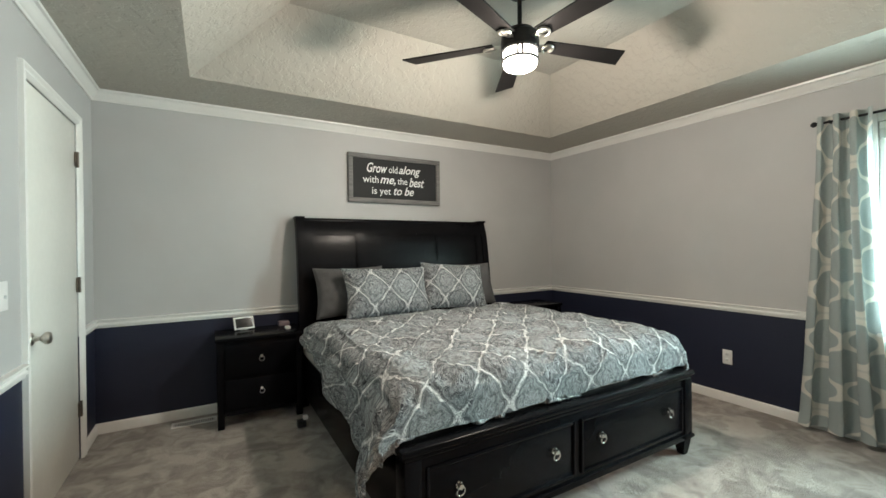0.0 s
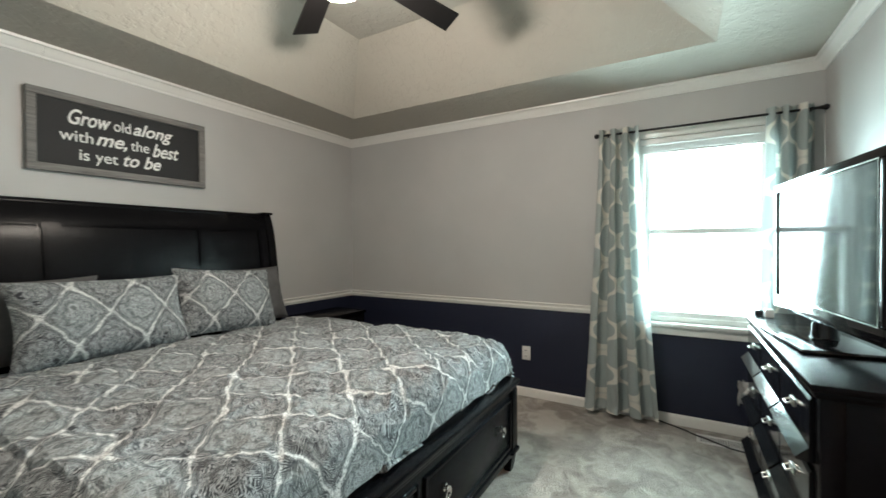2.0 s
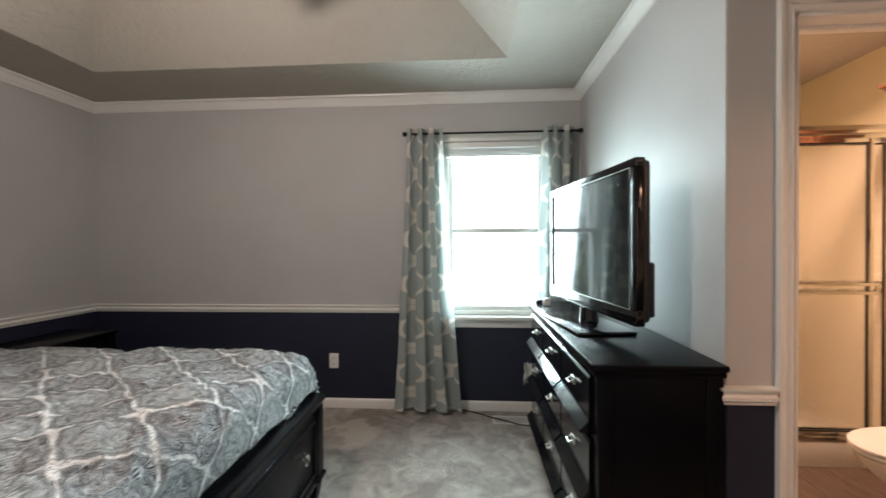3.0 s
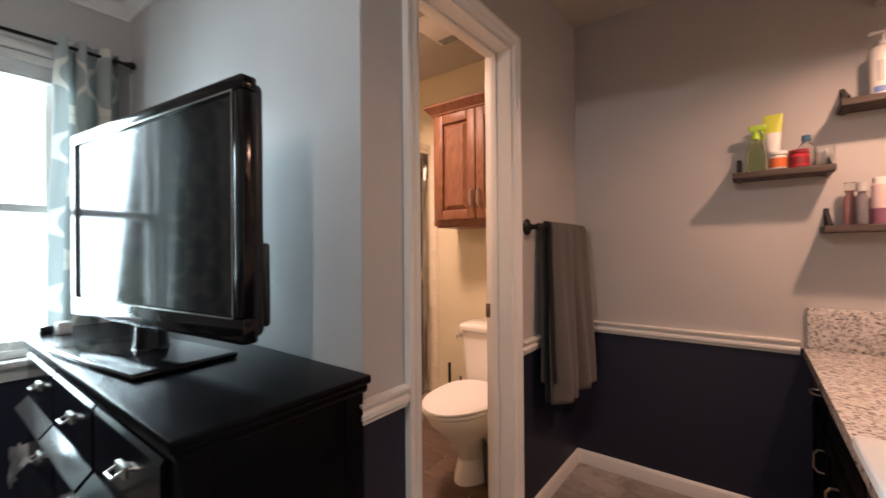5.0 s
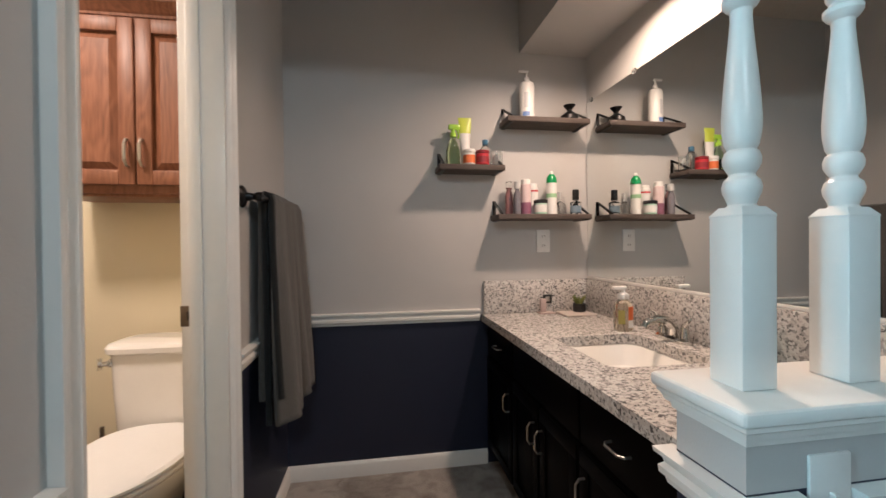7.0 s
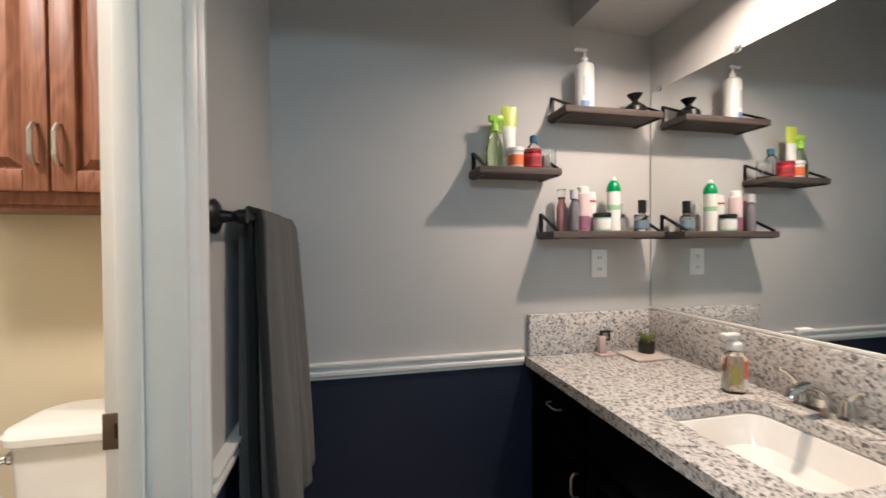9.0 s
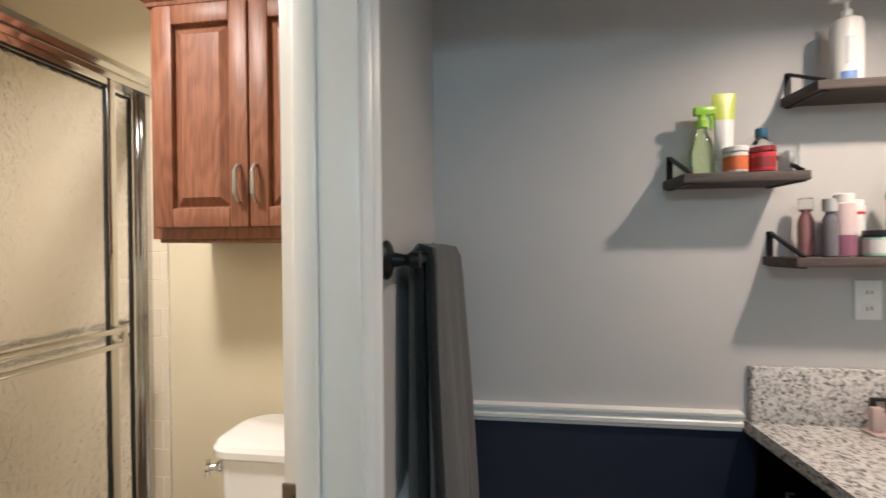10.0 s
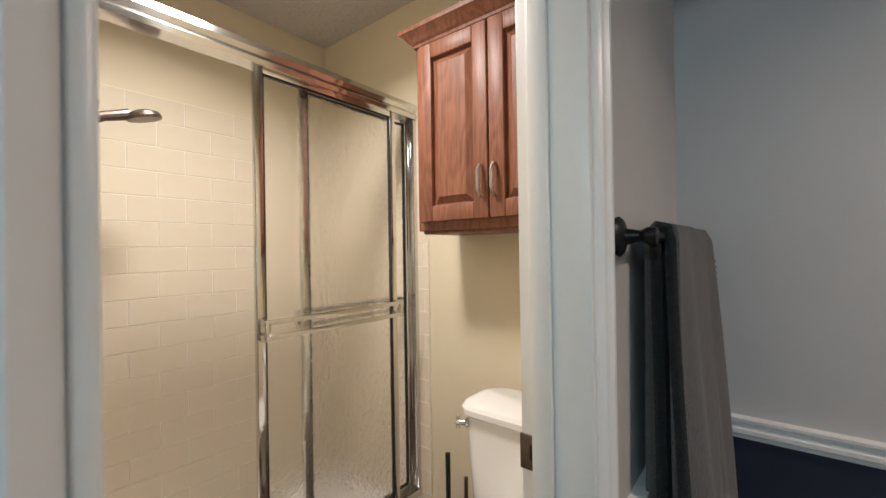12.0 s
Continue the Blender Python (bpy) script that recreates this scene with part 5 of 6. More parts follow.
fau = thing("faucet", (0.300, -1.155, CZ), "polished chrome two-handle centerset faucet", "faucet")
bm = bmesh.new()
FQ = pose(0.300, -1.155, CZ)
base_pts = rounded(-0.028, -0.080, 0.028, 0.080, 0.027)
lo = [bm.verts.new(FQ @ Vector((x, y, 0))) for x, y in base_pts]
mid = [bm.verts.new(FQ @ Vector((x, y, 0.012))) for x, y in base_pts]
hi = [bm.verts.new(FQ @ Vector((x * 0.8, y * 0.93, 0.020))) for x, y in base_pts]
for p, q in ((lo, mid), (mid, hi)):
    for k in range(len(p)):
        bm.faces.new((p[k], p[(k + 1) % len(p)], q[(k + 1) % len(p)], q[k]))
bm.faces.new(hi)
bm.faces.new(lo)
part("base", bm, M_CHROME, fau)
part("spout", tube([FQ @ Vector(p) for p in ((0, 0, 0.018), (0.004, 0, 0.05), (0.03, 0, 0.075), (0.07, 0, 0.080), (0.11, 0, 0.066), (0.118, 0, 0.052))], [0.020, 0.018, 0.016, 0.014, 0.012, 0.011], 14), M_CHROME, fau)
for s in (-1, 1):
    b = lathe([(0.021, 0.016), (0.019, 0.030), (0.015, 0.048), (0.012, 0.058), (0.004, 0.062)], FQ @ pose(0, 0.052 * s, 0), 18)
    add_tube(b, [FQ @ Vector(p) for p in ((0, 0.052 * s, 0.054), (0.004, 0.066 * s, 0.068), (0.010, 0.085 * s, 0.086), (0.016, 0.100 * s, 0.092))], [0.008, 0.007, 0.006, 0.005], 8)
    part("lever", b, M_CHROME, fau)

mir = thing("mirror", (XM, -1.2, 0.94), "large frameless wall mirror above the vanity", "mirror")
part("glass", boxmesh(XM + 0.001, YS + 0.012, 0.942, XM + 0.006, HY0 + 0.02, 1.850), M_MIRROR, mir)
for y in (-1.80, -1.45, -0.7):
    part("clip", boxmesh(XM + 0.001, y - 0.010, 1.842, XM + 0.010, y + 0.010, 1.862, 0.002), M_CLEAR, mir)
part("bottom_channel", boxmesh(XM + 0.001, YS + 0.012, 0.9285, XM + 0.012, HY0 + 0.02, 0.940, 0.002), M_WHITEPLASTIC, mir, "white edge strip")
wall_plate("outlet", (0.49, YS, 1.128), (0, 1, 0), "white outlet plate below the shelf")
can = thing("recessed_downlight", (0.49, -1.24, 2.09), "round white recessed downlight in the soffit", "downlight")
b = bmesh.new()
prof = [(0.052, 2.0945), (0.072, 2.0945), (0.074, 2.090), (0.055, 2.088), (0.052, 2.0945)]
add_lathe(b, prof, pose(0.49, -1.24, 0), 28, False)
part("trim_ring", b, M_WHITEPLASTIC, can)


# ---- bottles and jars ----
def bottle(name, at, profile, material, label, cap=None, cap_mat=None, band=None, band_mat=None, flat=1.0, seg=20):
    t = thing(name, at, label, name.replace("_", " "))
    m = Matrix.Translation(at) @ Matrix.Diagonal((1, flat, 1, 1))
    body = part("body", lathe(profile, m, seg), material, t)
    if cap:
        part("cap", lathe(cap, m, seg), cap_mat, t)
    if band:
        part("label", add_lathe(bmesh.new(), [(band[0], band[1]), (band[0], band[2])], m, seg, False), band_mat, t)
    return t


def patch(t, at, r, z0, z1, a0, a1, material, flat=1.0, name="label"):
    """A paper label on part of a round bottle, between two bearings in degrees."""
    b = bmesh.new()
    rows = [[b.verts.new((at[0] + r * math.cos(radians(a0 + (a1 - a0) * k / 10)), at[1] + flat * r * math.sin(radians(a0 + (a1 - a0) * k / 10)), at[2] + z)) for k in range(11)] for z in (z0, z1)]
    for k in range(10):
        b.faces.new((rows[0][k], rows[0][k + 1], rows[1][k + 1], rows[1][k]))
    return part(name, b, material, t)


def cyl(r, h, n=0.004):
    return [(r - n, 0), (r, n), (r, h - n), (r - n, h)]


def neck_bottle(r, h, rn, hn):
    return [(r - 0.003, 0), (r, 0.004), (r, h * 0.75), (r * 0.9, h * 0.85), (rn, h), (rn, h + hn)]


M_ORANGE, M_RED, M_WLABEL = colour("orange_label", (0.60, 0.14, 0.03)), colour("red_label", (0.45, 0.02, 0.03)), colour("white_label", (0.70, 0.69, 0.67))
M_LIME, M_GREEN, M_MINT = colour("lime_plastic", (0.36, 0.62, 0.03), 0.3), colour("green_cap", (0.02, 0.25, 0.07), 0.3), colour("mint_cream", (0.42, 0.62, 0.50))
M_PURPLE, M_AMBER, M_BLUECAP = colour("mauve_bottle", (0.24, 0.10, 0.16)), glassy("amber_soap", (1.0, 0.94, 0.80), 0.08), colour("blue_cap", (0.05, 0.13, 0.22), 0.3)
M_GREENCLEAR, M_STEEL = glassy("green_clear_plastic", (0.78, 0.95, 0.60), 0.06), colour("silver_cap", (0.45, 0.45, 0.45), 0.25)


def shelf(x0, x1, z, label):
    """A plank on two black strap brackets; z is the plank's top."""
    t = thing("wall_shelf", ((x0 + x1) / 2, YS, z), label, "wall shelf", "shelves over the vanity")
    d = 0.145
    part("plank", boxmesh(x0 + 0.004, YS + 0.002, z - 0.026, x1, YS + d, z, 0.003), M_SHELF, t)
    for x in (x0 + 0.012, x1 - 0.030):
        b = boxmesh(x, YS, z - 0.030, x + 0.018, YS + 0.003, z + 0.075, 0.001, 1)
        add_box(b, x, YS, z - 0.030, x + 0.018, YS + d * 0.96, z - 0.0265, 0.001, 1)
        v0, v1 = Vector((x + 0.009, YS + 0.003, z + 0.071)), Vector((x + 0.009, YS + d * 0.95, z + 0.001))
        add_tube(b, [v0, v1], 0.0065, 4)
        part("bracket", b, M_BLACKMETAL, t)
    return t


SHT, SHM, SHB = 1.728, 1.491, 1.258
shelf(0.295, 0.722, SHT, "weathered plank shelf on black strap brackets")
shelf(0.732, 1.055, SHM, "short weathered plank shelf on black brackets")
shelf(0.290, 0.772, SHB, "weathered plank shelf crowded with bottles")

YB = YS + 0.075
lotion = bottle("lotion_bottle", (0.600, YB, SHT), [(0.034, 0), (0.038, 0.005), (0.038, 0.168), (0.034, 0.182), (0.020, 0.190), (0.012, 0.194), (0.012, 0.198)], M_WHITEPLASTIC, "white pump lotion bottle with blue mark",
       [(0.013, 0.197), (0.013, 0.210), (0.005, 0.212), (0.005, 0.238)], M_WHITEPLASTIC, None, None, 0.8)
patch(lotion, (0.600, YB, SHT), 0.0386, 0.014, 0.036, 40, 95, colour("blue_mark", (0.16, 0.26, 0.55)), 0.8)
patch(lotion, (0.600, YB, SHT), 0.0386, 0.055, 0.130, 55, 85, colour("grey_print", (0.50, 0.50, 0.52)), 0.8, "print")
part("pump_head", boxmesh(0.590, YB - 0.008, SHT + 0.234, 0.640, YB + 0.008, SHT + 0.246, 0.004), M_WHITEPLASTIC, lotion)
holder = thing("oil_burner", (0.375, YB, SHT), "small black ceramic burner with a bowl", "oil burner")
part("dome", lathe([(0.040, 0), (0.046, 0.010), (0.043, 0.030), (0.026, 0.045), (0.014, 0.052)], pose(0.375, YB, SHT), 24), M_BLACKMETAL, holder)
part("bowl", lathe([(0.012, 0.050), (0.013, 0.062), (0.026, 0.078), (0.030, 0.084), (0.022, 0.083)], pose(0.375, YB, SHT), 20), M_BLACKMETAL, holder)
for x, mt in ((0.505, M_BLACKPLASTIC), (0.470, M_BRONZE), (0.530, M_NICKEL)):
    solo("trinket", add_lathe(bmesh.new(), [(0.012, 0), (0.020, 0.004), (0.018, 0.010), (0.006, 0.013)], pose(x, YB + 0.01, SHT), 14), mt, "small dark trinket on the upper shelf", "trinket", "trinkets on the shelf")

sb = thing("spray_bottle", (0.975, YB, SHM), "clear green spray bottle with lime trigger head", "spray bottle")
sm = pose(0.975, YB, SHM) @ Matrix.Diagonal((0.95, 0.95, 1.02, 1))
part("body", lathe([(0.033, 0), (0.036, 0.005), (0.036, 0.070), (0.026, 0.105), (0.013, 0.130), (0.013, 0.140)], sm @ Matrix.Diagonal((1, 0.75, 1, 1))), M_GREENCLEAR, sb)
b = lathe([(0.016, 0.138), (0.016, 0.158), (0.010, 0.162), (0.010, 0.175)], sm, 14)
add_box(b, -0.036, -0.011, 0.172, 0.024, 0.011, 0.198, 0.006, 2, sm)
add_tube(b, [sm @ Vector((-0.022, 0, 0.174)), sm @ Vector((-0.030, 0, 0.150)), sm @ Vector((-0.026, 0, 0.132))], 0.005, 8)
part("trigger_head", b, M_LIME, sb)
TBX, TBY = 0.918, YB + 0.004
tb = thing("squeeze_tube", (TBX, TBY, SHM), "white squeeze tube with a flat lime top, standing on its cap", "squeeze tube")
part("cap", lathe(cyl(0.019, 0.045), pose(TBX, TBY, SHM), 18), M_WHITEPLASTIC, tb)


def tube_shell(f0, f1):
    """Part of the tube's wall, round at the cap and pressed flat at the top."""
    b = bmesh.new()
    rows = []
    for f in [f0 + (f1 - f0) * k / 8 for k in range(9)]:
        rows.append([b.verts.new((TBX + (0.020 + 0.013 * f) * math.cos(a), TBY + (0.020 * (1 - f) + 0.002) * math.sin(a), SHM + 0.045 + 0.190 * f)) for a in [k * math.pi / 8 for k in range(16)]])
    for p, q in zip(rows, rows[1:]):
        for k in range(16):
            b.faces.new((p[k], p[(k + 1) % 16], q[(k + 1) % 16], q[k]))
    b.faces.new(rows[0])
    b.faces.new(rows[-1])
    return b


part("tube", tube_shell(0.0, 0.60), M_WLABEL, tb)
part("lime_top", tube_shell(0.601, 1.0), colour("lime_yellow_print", (0.52, 0.60, 0.05), 0.35), tb, "lime-yellow printed top")
bottle("cream_jar", (0.905, YB + 0.035, SHM), cyl(0.029, 0.058), M_WLABEL, "white jar with orange-red label", [(0.029, 0.058), (0.031, 0.060), (0.031, 0.072), (0.028, 0.074)], M_WHITEPLASTIC, (0.0297, 0.008, 0.046), M_ORANGE)
bottle("mouthwash_bottle", (0.815, YB - 0.005, SHM), neck_bottle(0.028, 0.105, 0.012, 0.004), M_CLEAR, "clear bottle with a dark blue cap", [(0.014, 0.108), (0.015, 0.112), (0.015, 0.132), (0.012, 0.134)], M_BLUECAP)
bottle("hair_gel_jar", (0.840, YB + 0.038, SHM), cyl(0.032, 0.055), M_RED, "red jar with dark maroon label", [(0.032, 0.055), (0.033, 0.057), (0.033, 0.068), (0.030, 0.070)], colour("dark_red_lid", (0.20, 0.01, 0.015)), (0.0326, 0.012, 0.040), colour("maroon_label", (0.22, 0.015, 0.02)))
gj = thing("swab_jar", (0.762, YB + 0.01, SHM), "clear jar of white cotton swabs", "swab jar")
part("glass", add_lathe(bmesh.new(), [(0.028, 0.001), (0.030, 0.004), (0.030, 0.078), (0.027, 0.078), (0.027, 0.006), (0.001, 0.005)], pose(0.762, YB + 0.01, SHM), 20, False), M_CLEAR, gj)
b = bmesh.new()
rnd = random.Random(5)
for k in range(22):
    a, r = rnd.uniform(0, 6.28), rnd.uniform(0, 0.019)
    p = Vector((0.762 + r * math.cos(a), YB + 0.01 + r * math.sin(a), SHM + 0.008))
    q = p + Vector((rnd.uniform(-.006, .006), rnd.uniform(-.006, .006), rnd.uniform(0.045, 0.06)))
    add_tube(b, [p, q], 0.0024, 5)
part("swabs", b, M_WHITEPLASTIC, gj)

bottle("body_mist", (0.690, YB - 0.02, SHB), neck_bottle(0.019, 0.125, 0.010, 0.01), colour("rose_mist", (0.30, 0.15, 0.15), 0.15), "slim rose body mist bottle with clear cap", [(0.017, 0.128), (0.017, 0.165), (0.014, 0.168)], M_CLEAR)
bottle("perfume_spray", (0.665, YB + 0.03, SHB), neck_bottle(0.018, 0.120, 0.009, 0.01), colour("steel_mist", (0.16, 0.15, 0.17), 0.2), "slim smoky body spray bottle", [(0.016, 0.124), (0.016, 0.158), (0.013, 0.16)], M_STEEL)
bottle("lotion_tube", (0.612, YB + 0.005, SHB), cyl(0.026, 0.150), colour("pale_pink_bottle", (0.62, 0.50, 0.50), 0.3), "white and mauve lotion bottle", [(0.022, 0.150), (0.022, 0.172), (0.018, 0.175)], M_WHITEPLASTIC, (0.0266, 0.004, 0.060), M_PURPLE)
bottle("powder_bottle", (0.560, YB - 0.035, SHB), cyl(0.027, 0.145), M_WLABEL, "white powder bottle with red stripe", [(0.024, 0.145), (0.024, 0.158), (0.02, 0.16)], M_WHITEPLASTIC, (0.0275, 0.118, 0.126), M_RED)
bottle("cream_jar", (0.545, YB + 0.030, SHB), cyl(0.032, 0.055), M_MINT, "mint-white cream jar with black lid", [(0.033, 0.055), (0.034, 0.057), (0.034, 0.070), (0.031, 0.072)], M_BLACKPLASTIC, (0.0325, 0.010, 0.046), M_WLABEL)
can = bottle("spray_can", (0.478, YB + 0.008, SHB), cyl(0.0255, 0.165), M_WHITEPLASTIC, "white aerosol can with a green top", [(0.0265, 0.158), (0.0270, 0.166), (0.024, 0.184), (0.016, 0.198), (0.010, 0.203)], M_GREEN, (0.026, 0.085, 0.105), colour("pale_green_print", (0.30, 0.50, 0.28)))
part("nozzle", lathe([(0.0095, 0.198), (0.0095, 0.212), (0.006, 0.218), (0.001, 0.219)], pose(0.478, YB + 0.008, SHB), 14), M_WHITEPLASTIC, can, "white spray nozzle")
bottle("perfume_bottle", (0.425, YB - 0.01, SHB), neck_bottle(0.018, 0.070, 0.008, 0.01), M_CLEAR, "small clear perfume bottle with silver cap", [(0.011, 0.078), (0.011, 0.115), (0.009, 0.117)], M_STEEL)
bottle("perfume_bottle", (0.352, YB + 0.015, SHB), [(0.026, 0), (0.028, 0.004), (0.028, 0.062), (0.012, 0.070), (0.010, 0.078)], M_CLEAR, "square blue-clear perfume bottle with tall black cap", [(0.016, 0.074), (0.017, 0.078), (0.017, 0.125), (0.014, 0.127)], M_BLACKPLASTIC, (0.0284, 0.012, 0.045), colour("grey_blue_label", (0.16, 0.22, 0.28)), 0.8)
bottle("perfume_bottle", (0.395, YB - 0.035, SHB), neck_bottle(0.016, 0.060, 0.008, 0.01), M_CLEAR, "small clear perfume bottle with grey cap", [(0.010, 0.068), (0.010, 0.095), (0.008, 0.097)], M_STEEL)

soap = thing("soap_dispenser", (0.372, -1.345, CZ), "amber foaming soap bottle with white pump", "soap dispenser")
sp = pose(0.372, -1.345, CZ) @ Matrix.Diagonal((1, 0.75, 1, 1))
part("bottle", lathe([(0.036, 0), (0.039, 0.006), (0.039, 0.095), (0.033, 0.112), (0.020, 0.122), (0.020, 0.128)], sp), M_AMBER, soap)
patch(soap, (0.372, -1.345, CZ), 0.0396, 0.045, 0.098, 95, 165, M_ORANGE, 0.75)
patch(soap, (0.372, -1.345, CZ), 0.0396, 0.015, 0.044, 95, 150, M_WLABEL, 0.75, "label_lower")
patch(soap, (0.372, -1.345, CZ), 0.0396, 0.030, 0.085, 35, 75, colour("olive_print", (0.30, 0.26, 0.06)), 0.75, "print")
b = lathe([(0.022, 0.126), (0.024, 0.130), (0.023, 0.146), (0.012, 0.152), (0.008, 0.156), (0.008, 0.168)], sp)
add_box(b, -0.012, -0.012, 0.165, 0.045, 0.012, 0.178, 0.005, 2, pose(0.372, -1.345, CZ))
part("pump", b, M_WHITEPLASTIC, soap)
tray = solo("trinket_tray", boxmesh(0.300, -1.795, CZ, 0.455, -1.665, CZ + 0.010, 0.005), colour("pale_stone_tray", (0.52, 0.46, 0.42)), "pale flat tray on the granite top", "tray")
pl = thing("potted_plant", (0.345, -1.755, CZ + 0.010), "little green succulent in a black pot", "potted plant")
part("pot", lathe([(0.028, 0), (0.031, 0.004), (0.031, 0.042), (0.027, 0.042), (0.026, 0.036), (0.002, 0.035)], pose(0.345, -1.755, CZ + 0.010)), M_BLACKPLASTIC, pl)
b = bmesh.new()
rnd = random.Random(2)
for k in range(26):
    a, o = rnd.uniform(0, 6.28), rnd.uniform(0.2, 1)
    p = Vector((0.345 + 0.008 * math.cos(a), -1.755 + 0.008 * math.sin(a), CZ + 0.044))
    q = p + Vector((0.030 * o * math.cos(a), 0.030 * o * math.sin(a), rnd.uniform(0.025, 0.055)))
    add_tube(b, [p, p.lerp(q, 0.5) + Vector((0, 0, 0.006)), q], [0.003, 0.004, 0.0006], 5)
part("leaves", b, M_LEAF, pl)
nd = thing("ring_stand", (0.495, -1.795, CZ), "small pale stand with a black square frame", "ornament")
part("base", boxmesh(0.465, -1.815, CZ, 0.545, -1.765, CZ + 0.008, 0.003), colour("rose_stone", (0.46, 0.36, 0.33)), nd)
part("upright", boxmesh(0.505, -1.805, CZ + 0.008, 0.535, -1.785, CZ + 0.075, 0.004), colour("rose_stone", (0.46, 0.36, 0.33)), nd)
part("frame", boxmesh(0.455, -1.836, CZ + 0.045, 0.505, -1.828, CZ + 0.09, 0.004), M_BLACKPLASTIC, nd)
part("frame_inset", boxmesh(0.468, -1.8285, CZ + 0.055, 0.492, -1.8265, CZ + 0.08, 0.002), M_NICKEL, nd)
cup = thing("toothbrush_cup", (0.315, -0.83, CZ), "teal tumbler holding a red toothbrush", "toothbrush cup")
part("tumbler", lathe([(0.024, 0), (0.027, 0.004), (0.032, 0.120), (0.029, 0.120), (0.024, 0.008), (0.001, 0.006)], pose(0.315, -0.83, CZ)), glassy("teal_tumbler", (0.55, 0.86, 0.82), 0.05), cup)
part("toothbrush", add_box(tube([(0.321, -0.838, CZ + 0.01), (0.337, -0.845, CZ + 0.150)], 0.004, 8), 0.332, -0.852, CZ + 0.146, 0.343, -0.839, CZ + 0.163, 0.004), colour("red_plastic", (0.50, 0.02, 0.02), 0.3), cup)

# ---- toilet room ----
TXC = 2.157
wc = thing("toilet", (TXC, -1.43, 0), "white porcelain toilet with closed lid", "toilet")
bm = bmesh.new()
rows = []
for z, g, ex in ((0.385, 0.0, 0), (0.40, 0.004, 0), (0.55, 0.012, 0), (0.705, 0.018, 0)):
    rows.append([bm.verts.new((x, y, z)) for x, y in rounded(TXC - 0.195 - g, -1.775, TXC + 0.195 + g, -1.585 + g * 0.5, 0.055)])
for p, q in zip(rows, rows[1:]):
    for k in range(len(p)):
        bm.faces.new((p[k], p[(k + 1) % len(p)], q[(k + 1) % len(p)], q[k]))
bm.faces.new(rows[0])
bm.faces.new(rows[-1])
part("tank", bm, M_PORCELAIN, wc)
bm = bmesh.new()
rows = []
for z, g in ((0.703, 0.004), (0.712, 0.012), (0.730, 0.013), (0.742, 0.006), (0.747, -0.012)):
    rows.append([bm.verts.new((x, y, z)) for x, y in rounded(TXC - 0.215 - g, -1.78, TXC + 0.215 + g, -1.572 + g, 0.065)])
for p, q in zip(rows, rows[1:]):
    for k in range(len(p)):
        bm.faces.new((p[k], p[(k + 1) % len(p)], q[(k + 1) % len(p)], q[k]))
bm.faces.new(rows[0])
bm.faces.new(rows[-1])
part("tank_lid", bm, M_PORCELAIN, wc)


def oval(z, half_w, back, tip, n=32):
    """A toilet seat's outline: blunt behind, round in front."""
    pts = []
    mid = back + (tip - back) * 0.42
    for k in range(n):
        a = 2 * math.pi * k / n
        c, s = math.cos(a), math.sin(a)
        y = mid + (tip - mid) * s if s > 0 else mid + (mid - back) * math.copysign(abs(s) ** 0.7, s)
        x = half_w * math.copysign(abs(c) ** (0.8 if s < 0 else 1.0), c)
        pts.append((TXC + x, y, z))
    return pts


def stack(levels, n=32):
    b = bmesh.new()
    rs = [[b.verts.new(p) for p in oval(z, w, bk, tp, n)] for z, w, bk, tp in levels]
    for p, q in zip(rs, rs[1:]):
        for k in range(n):
            b.faces.new((p[k], p[(k + 1) % n], q[(k + 1) % n], q[k]))
    b.faces.new(list(reversed(rs[0])))
    b.faces.new(rs[-1])
    return b


part("pedestal", stack([(0.0, 0.115, -1.73, -1.26), (0.03, 0.110, -1.73, -1.26), (0.12, 0.095, -1.73, -1.29), (0.22, 0.105, -1.73, -1.23), (0.30, 0.150, -1.73, -1.14),
                        (0.36, 0.178, -1.63, -1.08), (0.395, 0.184, -1.61, -1.065), (0.400, 0.176, -1.61, -1.075)]), M_PORCELAIN, wc)
part("seat", stack([(0.402, 0.182, -1.56, -1.06), (0.408, 0.188, -1.562, -1.054), (0.416, 0.188, -1.562, -1.054), (0.420, 0.184, -1.56, -1.06)]), M_WHITEPLASTIC, wc)
part("lid", stack([(0.422, 0.182, -1.565, -1.06), (0.426, 0.188, -1.567, -1.052), (0.434, 0.187, -1.567, -1.054), (0.441, 0.176, -1.56, -1.07), (0.444, 0.12, -1.53, -1.13)]), M_WHITEPLASTIC, wc)
b = lathe([(0.016, 0), (0.016, 0.006), (0.010, 0.012), (0.009, 0.028), (0.013, 0.032), (0.010, 0.040), (0.002, 0.042)], pose(TXC + 0.200, -1.598, 0.672, 0, 90, 30), 14)
for a in range(4):
    t = math.pi / 2 * a + 0.4
    c = Vector((TXC + 0.230, -1.582, 0.672))
    add_tube(b, [c, c + Vector((-0.010 * math.cos(t), 0.017 * math.cos(t), 0.022 * math.sin(t)))], [0.006, 0.007], 8)
part("flush_handle", b, M_CHROME, wc, "chrome cross-shaped flush handle")
bottle("small_bottle", (1.965, -1.66, 0.747), cyl(0.010, 0.045), colour("amber_vial", (0.30, 0.14, 0.05), 0.2), "small amber vial on the tank lid", [(0.008, 0.045), (0.008, 0.058), (0.006, 0.06)], M_STEEL)

